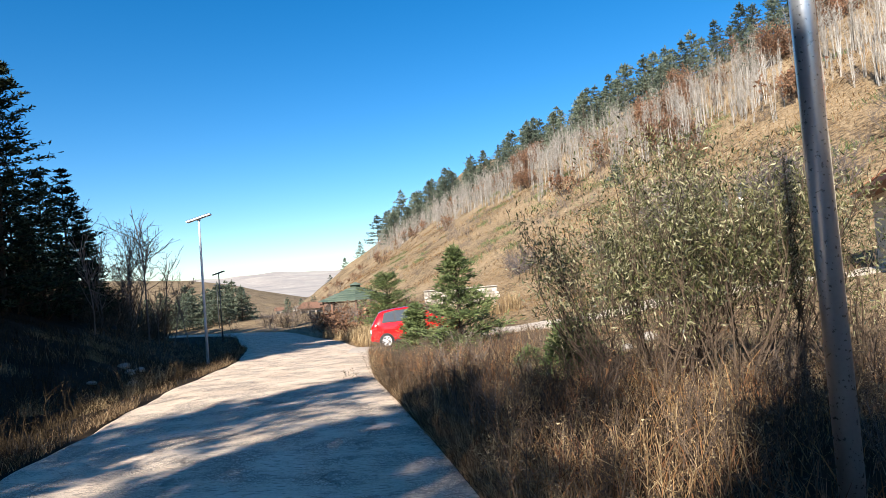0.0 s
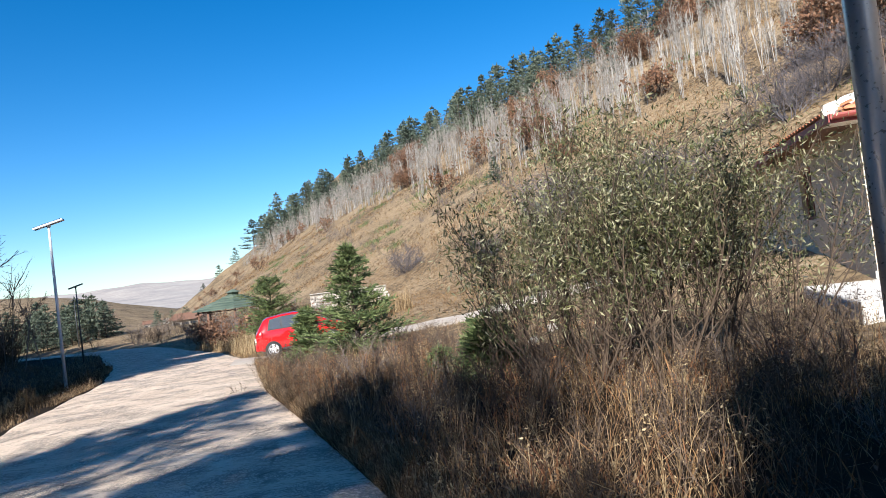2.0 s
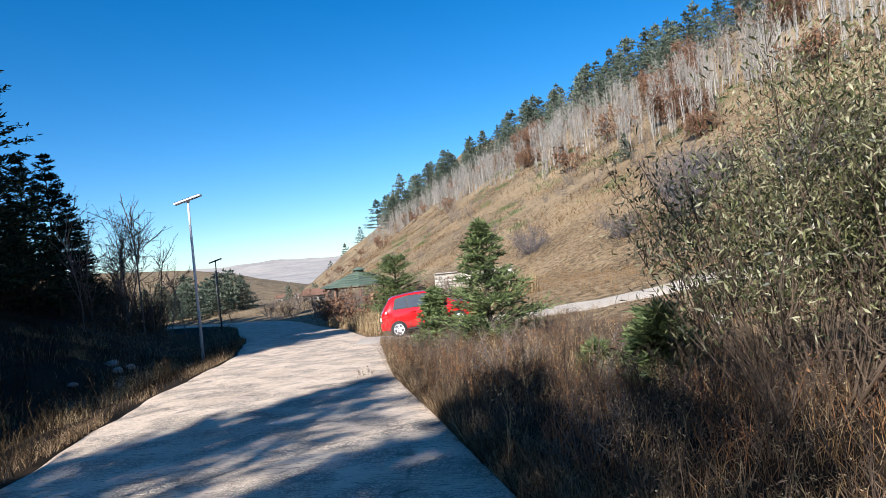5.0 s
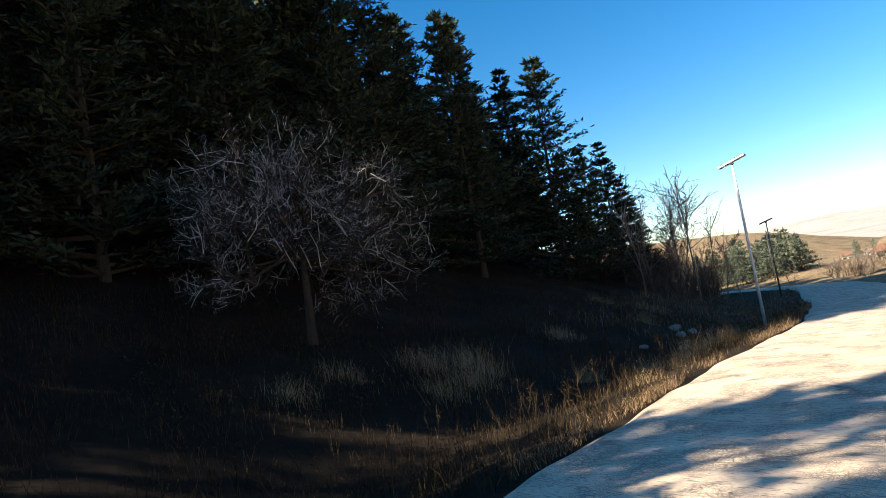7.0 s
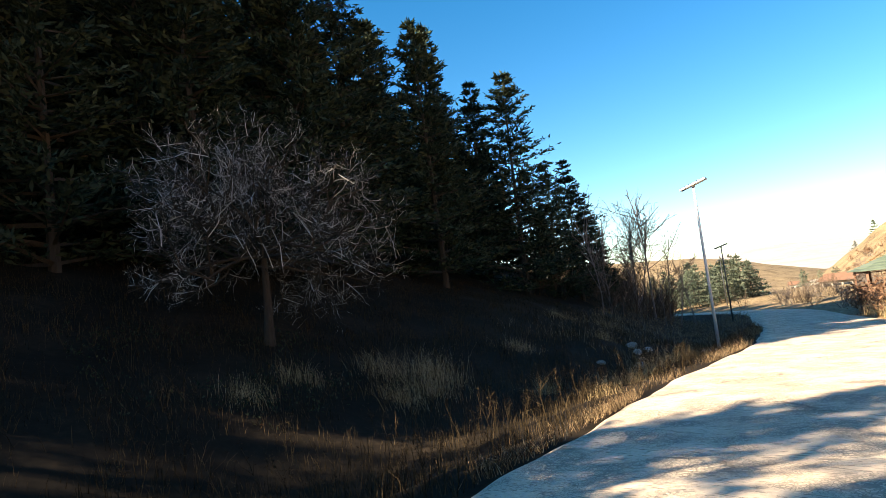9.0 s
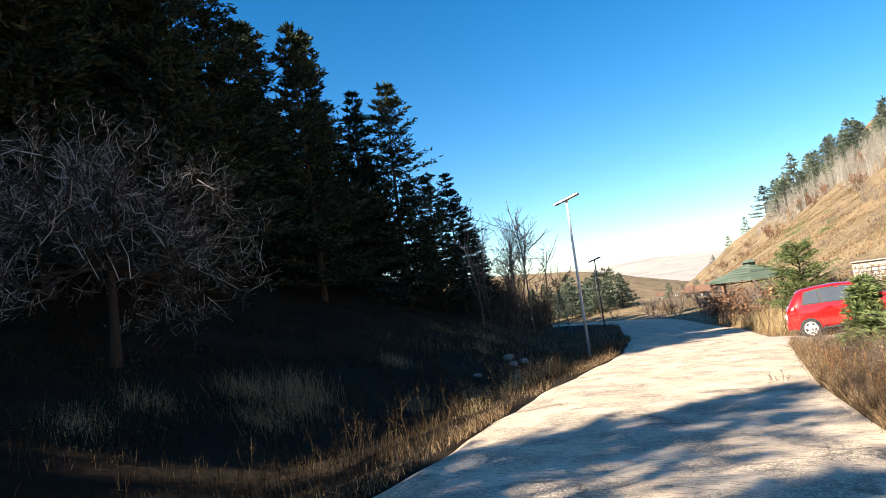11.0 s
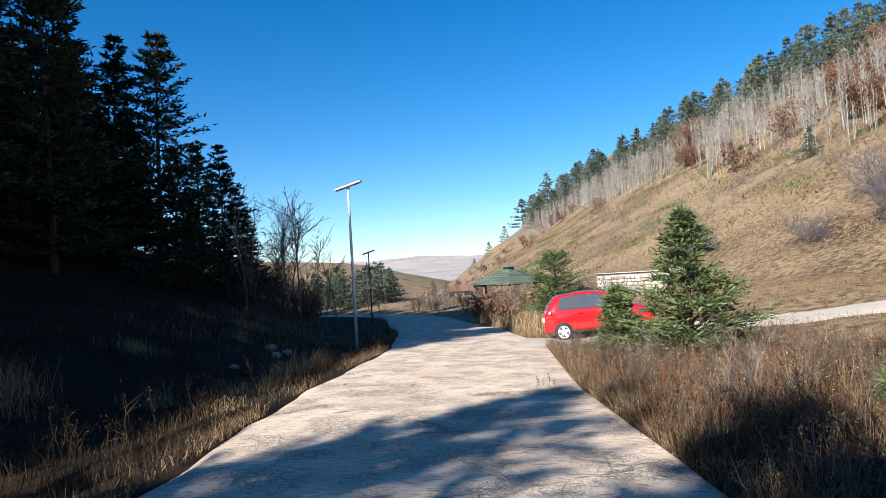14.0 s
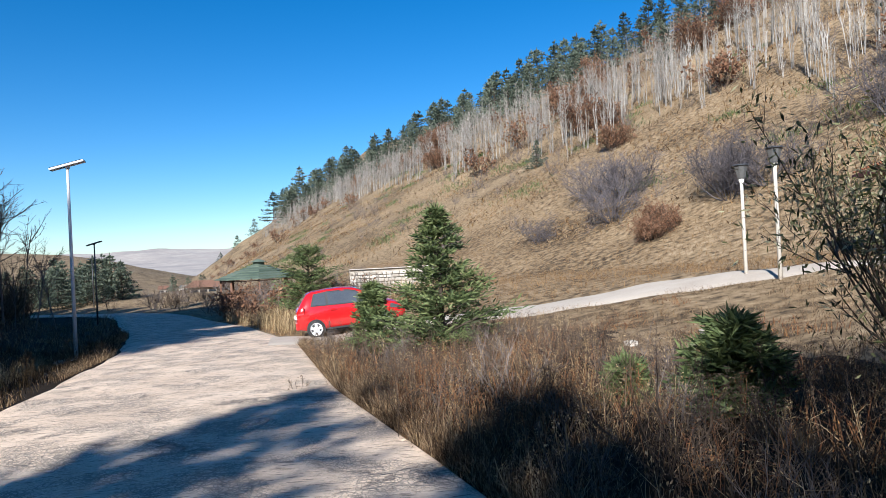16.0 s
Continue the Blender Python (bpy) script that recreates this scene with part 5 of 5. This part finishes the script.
    part("terrace", bevelled(-1.2, -3.2, -1.6, wide, -0.065, -0.14, 0.03), M_PLASTER, h, "pale concrete terrace")
    return h


house_with_hips(8.95, 11.6, 0.05, -23.5, 9.0, 13.2, 2.72)


# ---- gazebo and wall behind the car ----
def gazebo(x, y, rad, eave, top):
    g = root("gazebo", "wooden gazebo with a green shingled roof", "gazebo", pose(x, y, float(land(x, y)) - 0.05, rz=10))
    k = 8
    for i in range(k):
        a, b = 2 * math.pi * i / k, 2 * math.pi * (i + 1) / k
        c = [(rad * 0.86 * math.cos(a), rad * 0.86 * math.sin(a))]
        part("post", bevelled(c[0][0] - 0.07, c[0][1] - 0.07, 0, c[0][0] + 0.07, c[0][1] + 0.07, eave, 0.01), M_WOOD, g)
        for r_ in range(6):
            f0, f1 = r_ / 6, (r_ + 1) / 6
            ra, rb = rad * (1 - f0 * 0.86), rad * (1 - f1 * 0.86) - 0.06
            za, zb = eave + (top - eave) * f0 + 0.05, eave + (top - eave) * f1
            s = Soup()
            v = [(ra * math.cos(a), ra * math.sin(a), za), (ra * math.cos(b), ra * math.sin(b), za), (rb * math.cos(b), rb * math.sin(b), zb), (rb * math.cos(a), rb * math.sin(a), zb)]
            s.add(v + [(p[0], p[1], p[2] - 0.06) for p in v], [(0, 1, 2, 3), (7, 6, 5, 4), (0, 4, 5, 1), (1, 5, 6, 2), (2, 6, 7, 3), (3, 7, 4, 0)])
            part("shingle_course", s, M_GREENROOF, g)
        p, q = Vector((rad * 0.86 * math.cos(a), rad * 0.86 * math.sin(a), 0)), Vector((rad * 0.86 * math.cos(b), rad * 0.86 * math.sin(b), 0))
        for zz in (1.0, eave - 0.12):
            s = Soup()
            s.tube([p + Vector((0, 0, zz)), q + Vector((0, 0, zz))], [0.05, 0.05], 4)
            part("rail", s, M_WOOD, g)
        for j in range(1, 12):
            c = p.lerp(q, j / 12)
            s = Soup()
            s.tube([c + Vector((0, 0, 0.05)), c + Vector((0, 0, 1.0))], [0.065, 0.065], 4)
            part("board", s, M_WOOD, g)
    s = Soup()
    s.tube([(0, 0, top), (0, 0, top + 0.2), (0, 0, top + 0.2), (0, 0, top + 0.45)], [rad * 0.13, rad * 0.13, rad * 0.2, 0.02], 8)
    part("cupola", s, M_GREENROOF, g)
    part("floor_deck", bevelled(-rad * 0.8, -rad * 0.8, -0.25, rad * 0.8, rad * 0.8, 0.06, 0.02), M_WOOD, g)


gazebo(-10.0, 55.5, 3.2, 2.1, 3.1)

# retaining wall of pale stones
rng = np.random.default_rng(71)
wall = root("retaining_wall", "pale rough stone retaining wall behind the car", "wall", pose(-2.5, 35.5, 0, rz=-2))
s = Soup()
s.box(0, 0.12, -2.4, 3.9, 0.5, 0.38)
part("core", s, M_WALLSTONE, wall)
STONE_ME = mesh_of("stone", bevelled(-0.5, -0.5, -0.5, 0.5, 0.5, 0.5, 0.12, 1), M_WALLSTONE)
zz = -1.75
while zz < 0.25:
    hh = rng.uniform(0.11, 0.2)
    xx = 0.0
    while xx < 3.8:
        ww = rng.uniform(0.13, 0.34)
        o = part("stone", STONE_ME, M_WALLSTONE, wall)
        o.matrix_basis = Matrix.Translation((xx + ww / 2, 0.1, zz + hh / 2)) @ Matrix.Diagonal((ww - 0.03, 0.14 + rng.uniform(-0.03, 0.05), hh - 0.025, 1))
        xx += ww
    zz += hh
part("coping", bevelled(-0.02, 0.0, 0.38, 3.92, 0.52, 0.41, 0.012), M_WALLSTONE, wall)


# tall bleached stalks in front of the wall
x, y = rng.uniform(-3.4, 2.6, 1500), rng.normal(34.9, 0.35, 1500)
stuff("wall_grass", blades(x, y, rng, 1.05, 0.012, 0.12), M_STRAW, "tall bleached stalks in front of the stone wall", "grass")
x, y = rng.uniform(-9.5, -4.2, 5000), rng.uniform(27.5, 40, 5000)
k = (x - road_x(y)) > HALF + 0.3
stuff("roadside_grass", blades(x[k], y[k], rng, 0.7, 0.01, 0.25), M_STRAW, "tall dry grass beside the lower road", "grass")

# ---- far buildings ----
def far_house(x, y, w, d, h, rz, wall_m, roof_m, label):
    z = float(land(x, y)) - 0.6
    f = root("house", label, "house", pose(x, y, z, rz=rz), "far houses down the valley")
    s = Soup()
    s.box(-w / 2, -d / 2, 0, w / 2, d / 2, h)
    part("wall", s, wall_m, f)
    s = Soup()
    e = 0.5
    s.add([(-w / 2 - e, -d / 2 - e, h), (w / 2 + e, -d / 2 - e, h), (w / 2 + e, d / 2 + e, h), (-w / 2 - e, d / 2 + e, h), (-w / 2 - e, 0, h + d * 0.3), (w / 2 + e, 0, h + d * 0.3)],
          [(0, 1, 5, 4), (2, 3, 4, 5), (0, 4, 3), (1, 2, 5), (3, 2, 1, 0)])
    part("roof", s, roof_m, f)
    for i in range(3):
        cx = -w / 2 + (i + 0.5) * w / 3
        wn = part("window", bevelled(cx - 0.5, -d / 2 - 0.06, h * 0.35, cx + 0.5, -d / 2 + 0.02, h * 0.75, 0.01), M_DARKGLASS, f)
        part("sill", bevelled(cx - 0.6, -d / 2 - 0.14, h * 0.31, cx + 0.6, -d / 2 - 0.003, h * 0.345, 0.01), M_PLASTER, wn)


far_house(-62, 226, 4.5, 3.5, 1.8, -15, M_PLASTER, M_STONE, "pale house on the shoulder of the far hill")
far_house(-72, 238, 5, 4, 2.0, 10, M_STONE, M_WOOD, "small stone house on the far hillside")
far_house(-22.5, 92, 3.8, 2.8, 1.2, -20, M_STONE, M_WOOD, "low brown wooden shed beside the lower road")
for i, (x, y, h) in enumerate([(-60, 219, 5), (-66, 224, 6), (-57, 222, 4.5), (-69, 233, 5), (-54, 214, 4)]):
    tree_at("pine_tree", PINES[i % 5], x, y, "dark green pine beside the far houses", "tree", "pines by the far houses", i * 1.1, h / 9.0, sink=0.2)
